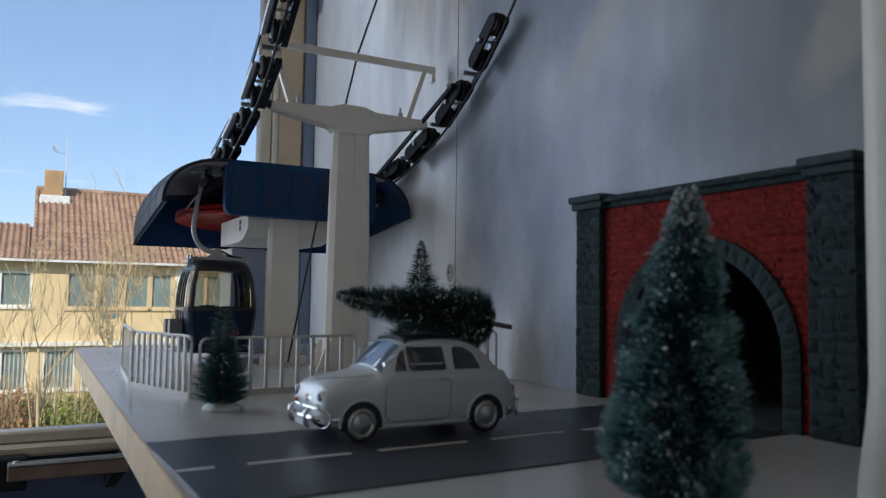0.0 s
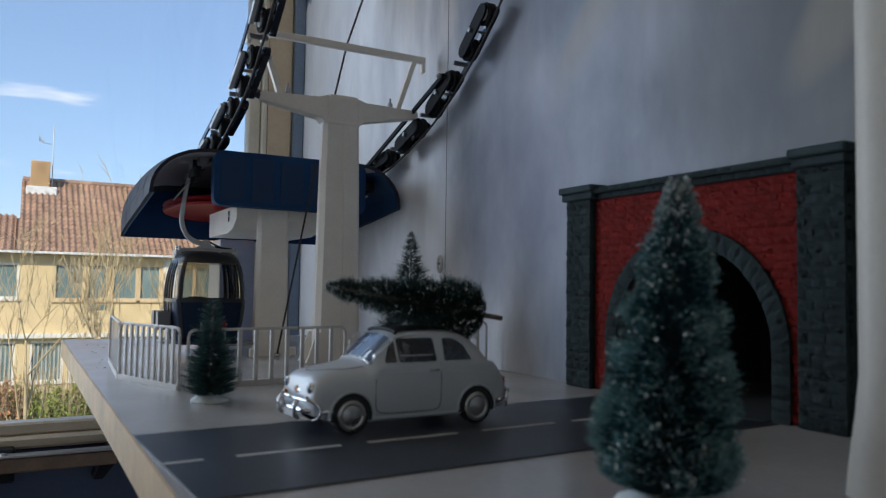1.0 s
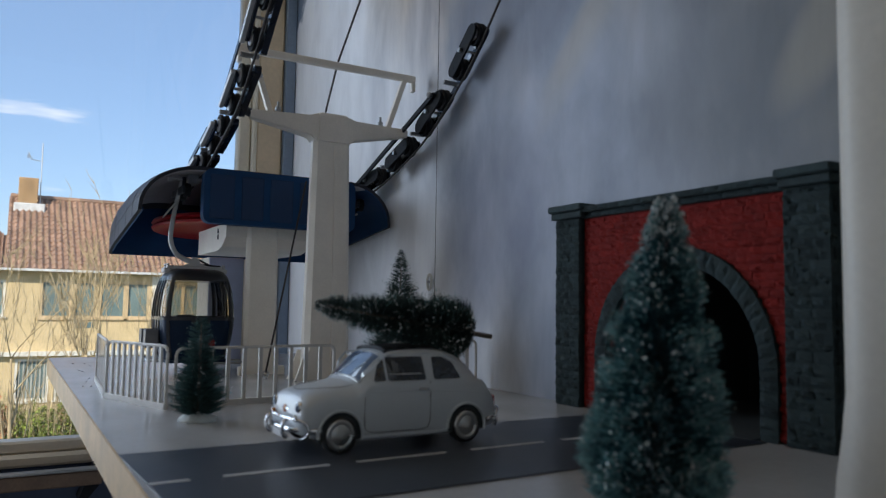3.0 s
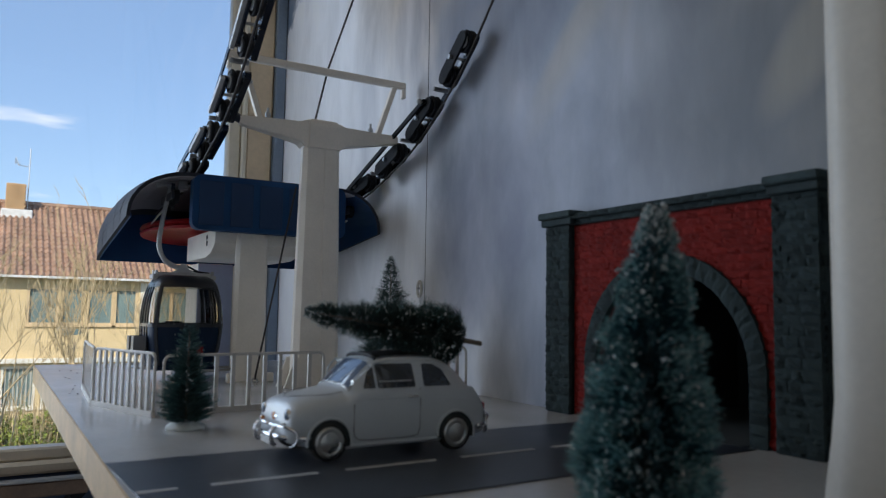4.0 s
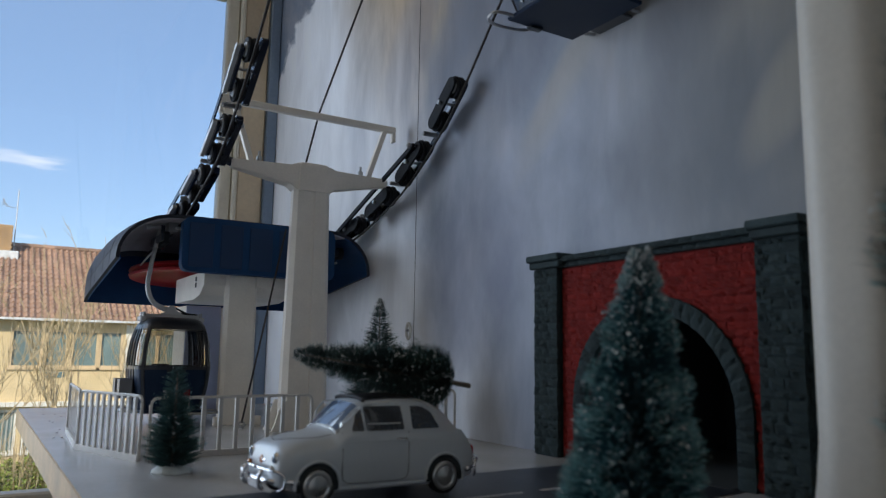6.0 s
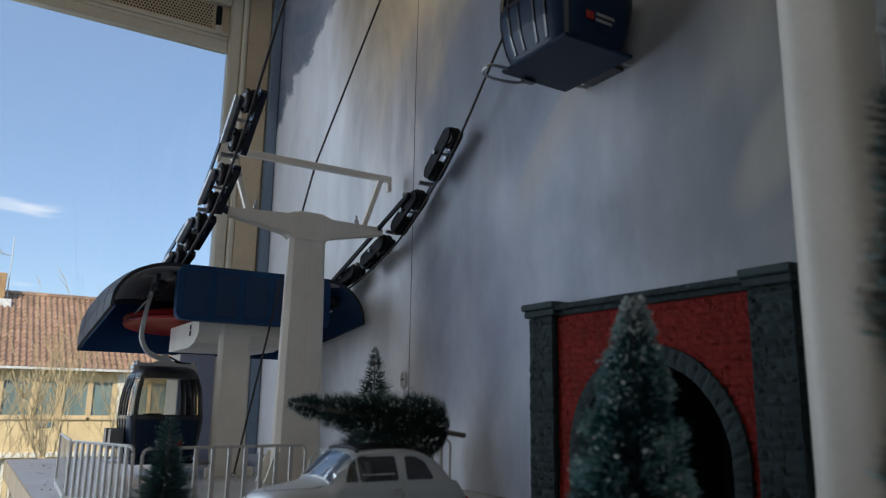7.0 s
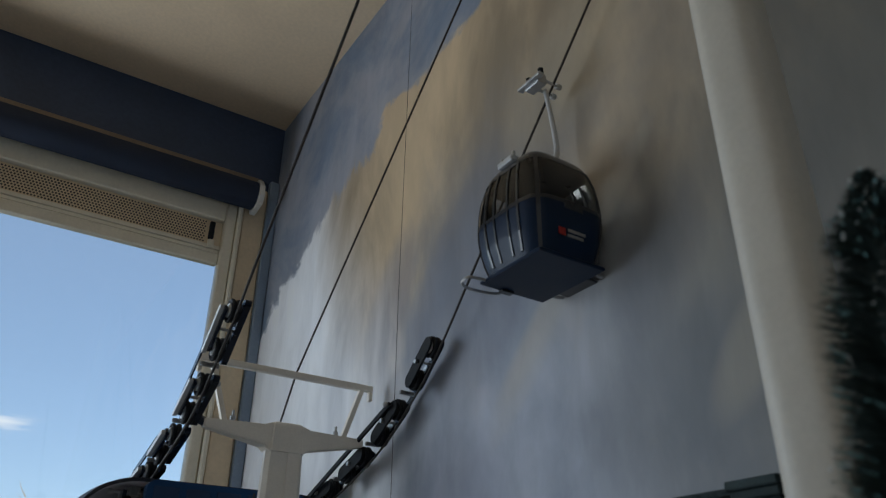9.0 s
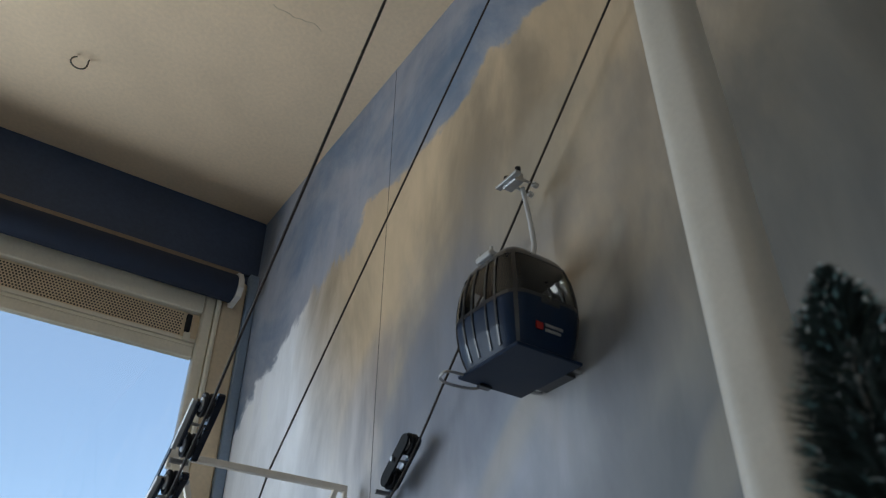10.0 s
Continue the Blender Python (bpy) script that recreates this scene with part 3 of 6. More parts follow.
# crumbs on the board near its far corner
crumbs = thing("crumbs", (0.10, 0.85, 0.0), "a few dark crumbs scattered on the white board", "crumbs", kind="stuff")
crng = random.Random(31)
b = bmesh.new()
for k in range(16):
    x, y = 0.064 + 0.06 * crng.random(), 0.72 + 0.34 * crng.random()
    q = 0.0003 + 0.0005 * crng.random()
    bmesh.ops.create_icosphere(b, subdivisions=1, radius=q, matrix=Matrix.Translation((x, y, q * 0.5)) @ Matrix.Diagonal((1.0 + crng.random(), 1.0 + crng.random(), 0.6, 1)))
part("specks", b, M_CARBLACK, crumbs, kind="stuff")
# hairline cracks in the ceiling plaster
b = bmesh.new()
for seed, x, y in ((1, 0.190, 0.707), (2, 0.10, 0.60), (3, -0.05, 0.80)):
    kr = random.Random(seed)
    pts = [Vector((x, y, CZ - 0.0001))]
    for k in range(9):
        pts.append(pts[-1] + Vector((0.007 + 0.004 * kr.random(), (kr.random() - 0.45) * 0.009, 0)))
    tube(b, pts, 0.00035, 4)
structure("trim_7", b, M_TAN, "hairline cracks in the ceiling plaster", "trim")
# ---- tunnel portal on the mural wall ----
rng = random.Random(5)


def rock_mesh(name, seed, rough=0.5):
    """A unit stone, 1 deep, 1 wide, 1 high, with chipped corners; its back is flat."""
    r = random.Random(seed)
    bm = bmesh.new()
    n = 4
    g = [[bm.verts.new((-0.5 + (rough * (r.random() - 0.35) * 0.55 if 0 < i < n - 1 and 0 < k < n - 1 else 0.16 + rough * 0.30 * r.random()),
                        -0.5 + i / (n - 1) + (0.10 * (r.random() - 0.5) if 0 < i < n - 1 else 0.03 * (r.random() - 0.5)),
                        -0.5 + k / (n - 1) + (0.10 * (r.random() - 0.5) if 0 < k < n - 1 else 0.03 * (r.random() - 0.5)))) for k in range(n)] for i in range(n)]
    for i in range(n - 1):
        for k in range(n - 1):
            bm.faces.new((g[i][k], g[i][k + 1], g[i + 1][k + 1], g[i + 1][k]))
    rim = [g[i][0] for i in range(n)] + [g[n - 1][k] for k in range(1, n)] + [g[i][n - 1] for i in range(n - 2, -1, -1)] + [g[0][k] for k in range(n - 2, 0, -1)]
    back = [bm.verts.new((0.5, v.co.y, v.co.z)) for v in rim]
    for k in range(len(rim)):
        q = (k + 1) % len(rim)
        bm.faces.new((rim[k], rim[q], back[q], back[k]))
    bmesh.ops.recalc_face_normals(bm, faces=bm.faces)
    me = bpy.data.meshes.new(name)
    bm.to_mesh(me)
    bm.free()
    return me


def stone(name, mesh, material, parent, centre, size, spin=0.0):
    """A piece of the portal: shares its mesh, has its own size."""
    ob = new(name, mesh)
    if not mesh.materials:
        mesh.materials.append(material)
    ob.parent = parent
    ob.matrix_basis = Matrix.Translation(Vector(centre) - Vector(root_of(parent).location)) @ Matrix.Rotation(spin, 4, "X") @ Matrix.Diagonal((*size, 1))
    return ob


PX = 0.3965                # face of the red stonework
AY, AZ, AR = 0.3668, 0.041, 0.067   # arch centre, springing, clear radius
portal = thing("tunnel_portal", (0.397, 0.366, 0.0), "model tunnel portal of red stone between dark grey pillars", "tunnel portal")
# backing slab with the arched hole
b = bmesh.new()
arch = [(AY - AR, 0.0), (AY - AR, AZ)] + [(AY - AR * math.cos(math.pi * k / 24), AZ + AR * math.sin(math.pi * k / 24)) for k in range(1, 24)] + [(AY + AR, AZ), (AY + AR, 0.0)]
top = 0.150
x0, x1 = PX + 0.0015, WX - 0.001
(l0, u0), (l1, u1) = [([b.verts.new((xa, *p)) for p in arch], [b.verts.new((xa, p[0], top)) for p in arch]) for xa in (x0, x1)]
for k in range(1, len(arch) - 2):
    b.faces.new((l0[k], l0[k + 1], u0[k + 1], u0[k]))
    b.faces.new((l1[k + 1], l1[k], u1[k], u1[k + 1]))
for k in range(len(arch) - 1):
    b.faces.new((l0[k + 1], l0[k], l1[k], l1[k + 1]))
box(b, x0, x1, 0.2525, AY - AR, 0.0, top)
box(b, x0, x1, AY + AR, 0.4895, 0.0, top)
part("backing", b, M_REDJOINT, portal)
for lo, hi in (((0.2996, 0.0), (0.3011, 0.1083)), ((0.4324, 0.0), (0.4339, 0.1083)), ((0.3011, 0.1073), (0.4324, 0.1083)), ((0.3011, 0.0002), (0.4324, 0.001))):
    part("lining_panel", boxed(0.3890 if hi[1] < 0.01 else WX - 0.001, WX + 0.15, lo[0], hi[0], lo[1], hi[1]), M_BLACK, portal, "black tunnel lining")
part("lining_panel", boxed(WX + 0.15, WX + 0.155, 0.2996, 0.4339, 0.0, 0.1083), M_BLACK, portal, "black tunnel lining")
# red stones in courses
reds = [rock_mesh("red_stone", 20 + i, 0.85) for i in range(8)]
greys = [rock_mesh("grey_stone", 40 + i, 0.95) for i in range(8)]
dressed = [rock_mesh("arch_stone", 60 + i, 0.30) for i in range(6)]
row, z = 0, 0.0012
while z < 0.146:
    h = 0.0049 + rng.random() * 0.0010
    h = min(h, 0.1478 - z)
    y = 0.2810 - (row % 2) * 0.004 - rng.random() * 0.002
    while y < 0.4605:
        w = 0.0070 + rng.random() * 0.0050
        a, c = max(y, 0.2807), min(y + w, 0.4608)
        cy, cz = (a + c) / 2, z + h / 2
        rr = math.hypot(cy - AY, max(0, cz - AZ))
        if c - a > 0.002 and rr > AR + 0.0100:
            stone("red_stone", reds[rng.randrange(8)], M_REDSTONE, portal, (PX + 0.0008, cy, cz), (0.0027 + rng.random() * 0.0015, (c - a) * 0.985, h * 0.975))
        y += w
    z += h
    row += 1
# arch ring of small dressed blocks
NV = 27
R = AR + 0.0063
for k in range(NV):
    a = math.pi * (k + 0.5) / NV
    stone("arch_stone", dressed[k % 6], M_GREYSTONE, portal, (PX - 0.0004, AY - R * math.cos(a), AZ + R * math.sin(a)), (0.0080, math.pi * R / NV * 1.03, 0.0122), math.pi / 2 - a)
for s in (-1, 1):
    for k in range(6):
        stone("arch_stone", dressed[k], M_GREYSTONE, portal, (PX - 0.0004, AY + s * R, 0.0037 + k * 0.0070), (0.0080, 0.0122, 0.0071))
# pillars of small rough stones
for y0, y1 in ((0.2510, 0.2800), (0.4615, 0.4900)):
    part("pillar_core", boxed(PX - 0.0045, WX - 0.001, y0 + 0.001, y1 - 0.001, 0, 0.149), M_GREYSTONE, portal)
    z, row = 0.0006, 0
    while z < 0.147:
        h = min(0.0056 + rng.random() * 0.0018, 0.1488 - z)
        cuts = [y0] + [y0 + (y1 - y0) * (k + (0.35 if row % 2 else 0.0) + 0.4 * (rng.random() - 0.5)) / 3 for k in (1, 2)] + [y1]
        for a, c in zip(cuts, cuts[1:]):
            stone("grey_stone", greys[rng.randrange(8)], M_GREYSTONE, portal, (PX - 0.0046, (a + c) / 2, z + h / 2), (0.0036 + rng.random() * 0.0014, c - a, h * 0.995))
        # quoins on the flank that faces along the wall
        stone("quoin", greys[rng.randrange(8)], M_GREYSTONE, portal, (PX + 0.001, y1 - 0.0012 if y0 > 0.4 else y0 + 0.0012, z + h / 2), (0.0110, 0.0040 + rng.random() * 0.001, h * 0.95))
        z += h
        row += 1
# moulded cornice: three steps across, and caps on the pillars
for y0, y1, z0, x0 in ((0.2800, 0.4615, 0.1490, PX - 0.0035), (0.2800, 0.4615, 0.1532, PX - 0.0075)):
    n = 16
    part("cornice", boxed(x0 + 0.002, WX - 0.001, y0, y1, z0, z0 + 0.0036, 0.0005), M_GREYSTONE, portal)
    for k in range(n):
        a = y0 + (y1 - y0) * (k + 0.5) / n
        stone("cornice_stone", dressed[k % 6], M_GREYSTONE, portal, (x0 + 0.0025, a, z0 + 0.0020), (0.0050, (y1 - y0) / n * 0.99, 0.0042))
for y0, y1 in ((0.2470, 0.2830), (0.4545, 0.4950)):
    part("pillar_cap", boxed(PX - 0.0085, WX - 0.001, y0 + 0.0015, y1 - 0.0015, 0.1492, 0.1546, 0.0008), M_GREYSTONE, portal)
    part("pillar_cap", boxed(PX - 0.0110, WX - 0.001, y0, y1, 0.1548, 0.1602, 0.0010), M_GREYSTONE, portal)


# ---- bottle-brush trees ----
def brush_tree(name, at, height, radius, label, seed, needles=9000, dark=False, snow=0.22, foot=0.0, tip_snow=0.0, group="model trees", axis=None, trunk=0.12, fat=0.00030, bulge=0.85, shag=0.34, bristle=None, outline=None, clump=0.20):
    """Bristles twisted into a wire, clipped to a cone, flocked with snow. axis: where the tip lies, for a tree lying down."""
    r = random.Random(seed)
    ob = thing(name, at, label, "model tree", group)
    base = Vector(at)
    tip = base + Vector((0, 0, height)) if axis is None else Vector(axis)
    d = (tip - base)
    L = d.length
    d.normalize()
    u = d.orthogonal().normalized()
    v = d.cross(u)
    bm = bmesh.new()
    tube(bm, [base, base + d * L * 0.5, tip - d * L * 0.06], [0.0016, 0.0012, 0.0005], 6)
    part("trunk", bm, M_WIRE, ob, "twisted wire trunk")
    def reach(t):
        """Radius of the clipped cone at t from base to tip."""
        if outline:
            for (t0, w0), (t1, w1) in zip(outline, outline[1:]):
                if t <= t1:
                    return radius * (w0 + (w1 - w0) * (t - t0) / (t1 - t0)) * (1 + 0.03 * math.sin(t * 31 + seed)) + 0.0008
        lobes = 1 + 0.05 * math.sin(t * 31 + seed) + 0.04 * math.sin(t * 57 + 2 * seed)
        return radius * min(1.0, (t - trunk + 0.05) / 0.10) * (max(0.0, 1 - t) ** bulge) * 1.14 * lobes + 0.0012
    verts, faces, sverts, sfaces, tverts, tfaces = [], [], [], [], [], []
    for i in range(needles):
        t = trunk + (1 - trunk) * (1 - math.sqrt(1 - r.random() * 0.995))
        if r.random() < 0.06:
            t = 0.86 + 0.135 * r.random()
        a = r.random() * 2 * math.pi
        tuft = noise.noise(Vector((2.6 * math.cos(a), 2.6 * math.sin(a), t * 15 + seed)))
        R = reach(t) * (1.0 + clump * tuft - shag * r.random())
        out = u * math.cos(a) + v * math.sin(a)
        lean = d * (0.25 + 0.25 * r.random())
        root = 0.10 + 0.50 * r.random()
        p0 = base + d * (t * L) + out * R * root + lean * R * root * 0.5
        p1 = base + d * (t * L) + (out + lean * 0.7).normalized() * R
        side = (p1 - p0).cross(Vector((r.random() - 0.5, r.random() - 0.5, r.random() - 0.5))).normalized() * fat * (0.7 + 0.6 * r.random())
        k = len(verts)
        verts += [p0 - side, p0 + side, p1]
        faces.append((k, k + 1, k + 2))
        if r.random() < (0.05 if dark else max(0.06, 0.30 + 0.9 * tuft) + 0.6 * max(0.0, t - 0.72) * 3):
            c0 = p0.lerp(p1, 0.74 + 0.14 * r.random())
            k = len(tverts)
            tverts += [c0 - side * 1.1, c0 + side * 1.1, p0.lerp(p1, 1.04) + side * 0.5]
            tfaces.append((k, k + 1, k + 2))
        s = snow * max(0.0, 1 + 3 * tuft) + tip_snow * max(0, (t - 0.75) * 4)
        if r.random() < s:
            c = p0.lerp(p1, 0.80 + 0.24 * r.random())
            q = fat * (1.2 + 3.4 * r.random() ** 2)
            k = len(sverts)
            e = [Vector((r.random() - 0.5, r.random() - 0.5, r.random() - 0.5)) * q * 2 for _ in range(4)]
            sverts += [c + w for w in e]
            sfaces += [(k, k + 1, k + 2), (k, k + 2, k + 3), (k, k + 3, k + 1), (k + 1, k + 3, k + 2)]
    org = Vector(ob.location)
    for nm, vv, ff, mm, lab in (("bristles", verts, faces, bristle or (M_NEEDLE_DK if dark else M_NEEDLE), "clipped bristles"), ("frosting", tverts, tfaces, M_FROST, "pale frosted bristle tips"), ("snow_flock", sverts, sfaces, M_SNOW, "white flocked snow")):
        me = bpy.data.meshes.new(nm)
        me.from_pydata([p - org for p in vv], [], ff)
        me.materials.append(mm)
        o = new(nm, me)
        o.parent = ob
        tagged(o, lab, kind="stuff")
    if foot:
        bm = bmesh.new()
        prof = [(0.0, 0.0), (foot, 0.0), (foot * 0.93, 0.0018), (foot * 0.6, 0.0042), (foot * 0.2, 0.0058), (0.0, 0.006)]
        lathe(bm, prof, base, "Z", 26)
        for w in bm.verts:
            k = 1 + 0.22 * noise.noise(Vector((w.co.x * 260, w.co.y * 260, seed))) + 0.12 * (r.random() - 0.5)
            w.co.x = base.x + (w.co.x - base.x) * k
            w.co.y = base.y + (w.co.y - base.y) * k
            if w.co.z > base.z + 0.0005:
                w.co.z += (r.random() - 0.4) * 0.0016
        part("snow_base", bm, M_SNOW, ob, "round snowy base", smooth=True)
    return ob


brush_tree("fir_tree", (0.2064, 0.2030, 0.0), 0.1185, 0.0278, "teal bottle-brush fir with snow flock beside the road", 3, needles=38000, clump=0.17, snow=0.062, foot=0.017, tip_snow=0.40, trunk=0.03, axis=(0.2103, 0.1990, 0.1183), fat=0.00024, shag=0.24, outline=((0.0, 0.55), (0.05, 0.96), (0.12, 1.0), (0.27, 0.93), (0.49, 0.75), (0.74, 0.47), (0.88, 0.29), (1.0, 0.09)))
brush_tree("fir_tree", (0.1131, 0.5129, 0.0), 0.0670, 0.0200, "small grey-green fir on a snowy base by the fence", 8, needles=4400, dark=True, bristle=M_NEEDLE_GR, snow=0.014, foot=0.0125, trunk=0.05, fat=0.00040, shag=0.55, clump=0.40, outline=((0.0, 0.60), (0.10, 0.96), (0.24, 1.0), (0.42, 0.86), (0.60, 0.68), (0.80, 0.48), (0.93, 0.34), (1.0, 0.18)))
brush_tree("fir_tree", (0.318, 0.628, 0.0), 0.1300, 0.0400, "dark green fir with light snow standing behind the car", 12, needles=7000, dark=True, snow=0.16, foot=0.018, trunk=0.1, fat=0.00032)
brush_tree("fir_tree", (0.187, 0.072, 0.0), 0.1900, 0.0258, "tall dark fir with snow flecks close to the white post", 17, needles=26000, dark=True, bristle=M_NEEDLE_BK, snow=0.022, foot=0.02, trunk=0.06, fat=0.00032, shag=0.18, outline=((0.0, 0.60), (0.06, 1.0), (0.53, 0.96), (0.74, 0.83), (0.84, 0.67), (0.92, 0.42), (1.0, 0.05)))
brush_tree("felled_fir_tree", (0.2625, 0.3930, 0.0588), 0.1, 0.0222, "dark snow-flecked fir lying on the car roof", 23, needles=15000, dark=True, snow=0.075, shag=0.24, group="", axis=(0.1485, 0.397, 0.0775), trunk=0.13, fat=0.00026, bulge=0.62)


# ---- white support columns ----
def column_ring(cx, cy, z, w, d):
    """An eight-sided section with a slightly raised middle."""
    c, e = 0.42, 0.80
    pts = [(-w, -d * c), (-w * e, -d), (w * e, -d), (w, -d * c), (w, d * c), (w * e, d), (-w * e, d), (-w, d * c)]
    return [(cx + p[0], cy + p[1], z) for p in pts]


TX, TY = 0.291, 0.747
tower = thing("cable_tower", (TX, TY, 0.0), "warm white cable car tower with a wide cross arm", "cable tower")
b = bmesh.new()
loft(b, [column_ring(TX, TY, z, w * 0.95, w * 0.36) for z, w in ((0.0, 0.0270), (0.012, 0.0262), (0.06, 0.0255), (0.15, 0.0235), (0.249, 0.0213))])
part("column", b, M_TOWER, tower)
b = bmesh.new()
loft(b, [[(TX + sx * w, TY - d - e, z) for sx, e in ((0.10, 0.0), (0.74, 0.0), (0.74, 0.0016), (0.10, 0.0016))] for z, w, d in ((0.0, 0.0256, 0.0097), (0.15, 0.0223, 0.0084), (0.248, 0.0202, 0.0076))])
part("cable_duct", b, M_TOWER, tower, "raised strip on the column")
for sx in (-1, 1):
    for sy in (-1, 1):
        b = bmesh.new()
        prism(b, [(TX + sx * 0.020, 0.0), (TX + sx * 0.036, 0.0), (TX + sx * 0.034, 0.004), (TX + sx * 0.0255, 0.030), (TX + sx * 0.020, 0.030)], 1, TY + sy * 0.012 - 0.0015, TY + sy * 0.012 + 0.0015)
        part("foot_rib", b, M_TOWER, tower)
b = bmesh.new()
loft(b, [column_ring(TX, TY, z, w, d) for z, w, d in ((0.2480, 0.0204, 0.0114), (0.2740, 0.0198, 0.0112), (0.2772, 0.0188, 0.0104), (0.2786, 0.0160, 0.0084))])
part("column_head", b, M_TOWER, tower, "rounded column head")
# cross arm, tapering to both ends
b = bmesh.new()
def arm_ring(x, z0, z1, d):
    return [(x, TY - d, z0), (x, TY + d, z0), (x, TY + d, z1), (x, TY - d, z1)]
loft(b, [arm_ring(x, z0, z1, d) for x, z0, z1, d in ((0.2035, 0.2640, 0.2725, 0.006), (0.2665, 0.2530, 0.2742, 0.0095), (0.2706, 0.2485, 0.2765, 0.0100), (0.3112, 0.2485, 0.2765, 0.0100), (0.3150, 0.2530, 0.2742, 0.0095), (0.381, 0.2655, 0.2740, 0.006))])
bmesh.ops.bevel(b, geom=list(b.edges), offset=0.0012, segments=2, affect="EDGES")
part("cross_arm", b, M_TOWER, tower)
# service gantry above the arm
b = bmesh.new()
box(b, 0.189, 0.391, TY - 0.0035, TY + 0.0035, 0.3305, 0.3375, 0.0008)
box(b, 0.3865, 0.391, TY - 0.0035, TY + 0.0035, 0.3195, 0.3305, 0.0008)
box(b, 0.189, 0.1935, TY - 0.0035, TY + 0.0035, 0.3195, 0.3305, 0.0008)
part("gantry_bar", b, M_TOWER, tower)
for s in (-1, 1):
    b = bmesh.new()
    xa, xb = TX + s * 0.066, TX + s * 0.087
    prism(b, [(xa - 0.0028, 0.271), (xa + 0.0028, 0.271), (xb + 0.0028, 0.333), (xb - 0.0028, 0.333)], 1, TY - 0.003, TY + 0.003)
    part("gantry_strut", b, M_TOWER, tower)
    b = bmesh.new()
    rod(b, (TX + s * 0.058, TY, 0.267), (TX + s * 0.058, TY, 0.285), 0.0013)
    rod(b, (TX + s * 0.058, TY, 0.2755), (TX + s * 0.058, TY, 0.2796), 0.0028, seg=6)
    part("bolt", b, M_STEEL, tower, "small steel bolt and nut")

P2X, P2Y = 0.2998, 0.1647
post = thing("white_post", (P2X, P2Y, 0.0), "warm white tapering post rising from the board to the ceiling", "post")
b = bmesh.new()
ca = math.cos(radians(28)); sa = math.sin(radians(28))
def post_ring(z, w):
    """A square section with broadly rounded corners."""
    h, out = w * 1.37, []
    for k in range(32):
        a = math.pi * (k + 0.5) / 16
        c, q = math.cos(a), math.sin(a)
        r = h * (abs(c) ** 3.6 + abs(q) ** 3.6) ** (-1 / 3.6)
        out.append((P2X + r * math.cos(a + 0.14), P2Y + r * math.sin(a + 0.14), z))
    return out
loft(b, [post_ring(z, w) for z, w in ((0.0, 0.0160), (0.012, 0.0154), (0.030, 0.0138), (0.046, 0.0128), (0.3, 0.0126), (0.6, 0.0123), (CZ, 0.0121))])
soft_edges(part("shaft", b, M_POST, post), 60)
b = bmesh.new()
loft(b, [[(P2X + x * ca - y * sa, P2Y + x * sa + y * ca, z) for x, y in ((0.0172, -0.0085), (0.0198, -0.008), (0.0198, -0.004), (0.0172, -0.003))] for z in (0.05, 0.5, CZ)])
part("cable_strip", b, M_TAN, post, "thin tan strip along the post")


# ---- ropes and sheave trains ----
def rope_path(x_low, x, pts, slope):
    """From the station up over the tower, then straight to the ceiling."""
    line = [(x_low if i == 0 else x, y, z) for i, (y, z) in enumerate(pts)]
    y, z = pts[-1]
    line.append((x, y - 0.05, z + 0.05 * slope))
    s = smooth_line(line, 8)
    end = s[-1]
    s.append(Vector((x, end.y - (CZ - end.z) / slope, CZ)))
    return s


XL, XR = 0.182, 0.386
left_pts = [(0.99, 0.196), (0.88, 0.2135), (0.775, 0.2400), (0.698, 0.2690), (0.622, 0.3260), (0.575, 0.3720)]
right_pts = [(0.97, 0.200), (0.859, 0.2146), (0.750, 0.2420), (0.690, 0.2680), (0.630, 0.3070), (0.589, 0.3430), (0.542, 0.3930)]
paths = {}
for key, xlow, x, pts, slope in (("l", 0.170, XL, left_pts, 0.96), ("r", 0.362, XR, right_pts, 1.053)):
    paths[key] = rope_path(xlow, x, pts, slope)
    rope = thing("haul_rope", paths[key][0], "thin dark haul rope running up to the ceiling", "rope", "ropes")
    b = bmesh.new()
    tube(b, paths[key], 0.0013, 6)
    part("strand", b, M_ROPE, rope, smooth=True)
guy = thing("guy_rope", (0.237, 0.775, 0.0), "thin dark cord from the tower head to the ceiling", "rope", "ropes")
b = bmesh.new()
gy0 = Vector((0.2990, 0.7520, 0.3390))
tube(b, [(0.2865, 0.7573, 0.262), (0.2880, 0.7570, 0.282), gy0, gy0 + Vector((0.0594, -0.9328, 1)) * (CZ - gy0.z)], 0.0011, 6)
part("strand", b, M_ROPE, guy, smooth=True)
guy2 = thing("guy_rope", (0.237, 0.773, 0.0), "dark cord tied to a screw eye on the board", "rope", "ropes")
b = bmesh.new()
tube(b, [(0.237, 0.773, 0.006), (0.2745, 0.772, 0.21)], 0.0011, 6)
part("strand", b, M_ROPE, guy2, smooth=True)
b = bmesh.new()
tube(b, [(0.237 + 0.003 * math.cos(k * math.pi / 5), 0.773, 0.0045 + 0.003 * math.sin(k * math.pi / 5)) for k in range(10)], 0.0009, 6, closed=True)
rod(b, (0.237, 0.773, 0.0), (0.237, 0.773, 0.002), 0.0022)
part("screw_eye", b, M_STEEL, guy2, "small steel screw eye")


def path_at(key, s):
    """Point and unit tangent at a length s along a rope, from its low end."""
    p = paths[key]
    for a, b2 in zip(p, p[1:]):
        l = (b2 - a).length
        if s <= l:
            return a + (b2 - a) * (s / l), (b2 - a).normalized()
        s -= l
    return p[-1], (p[-1] - p[-2]).normalized()


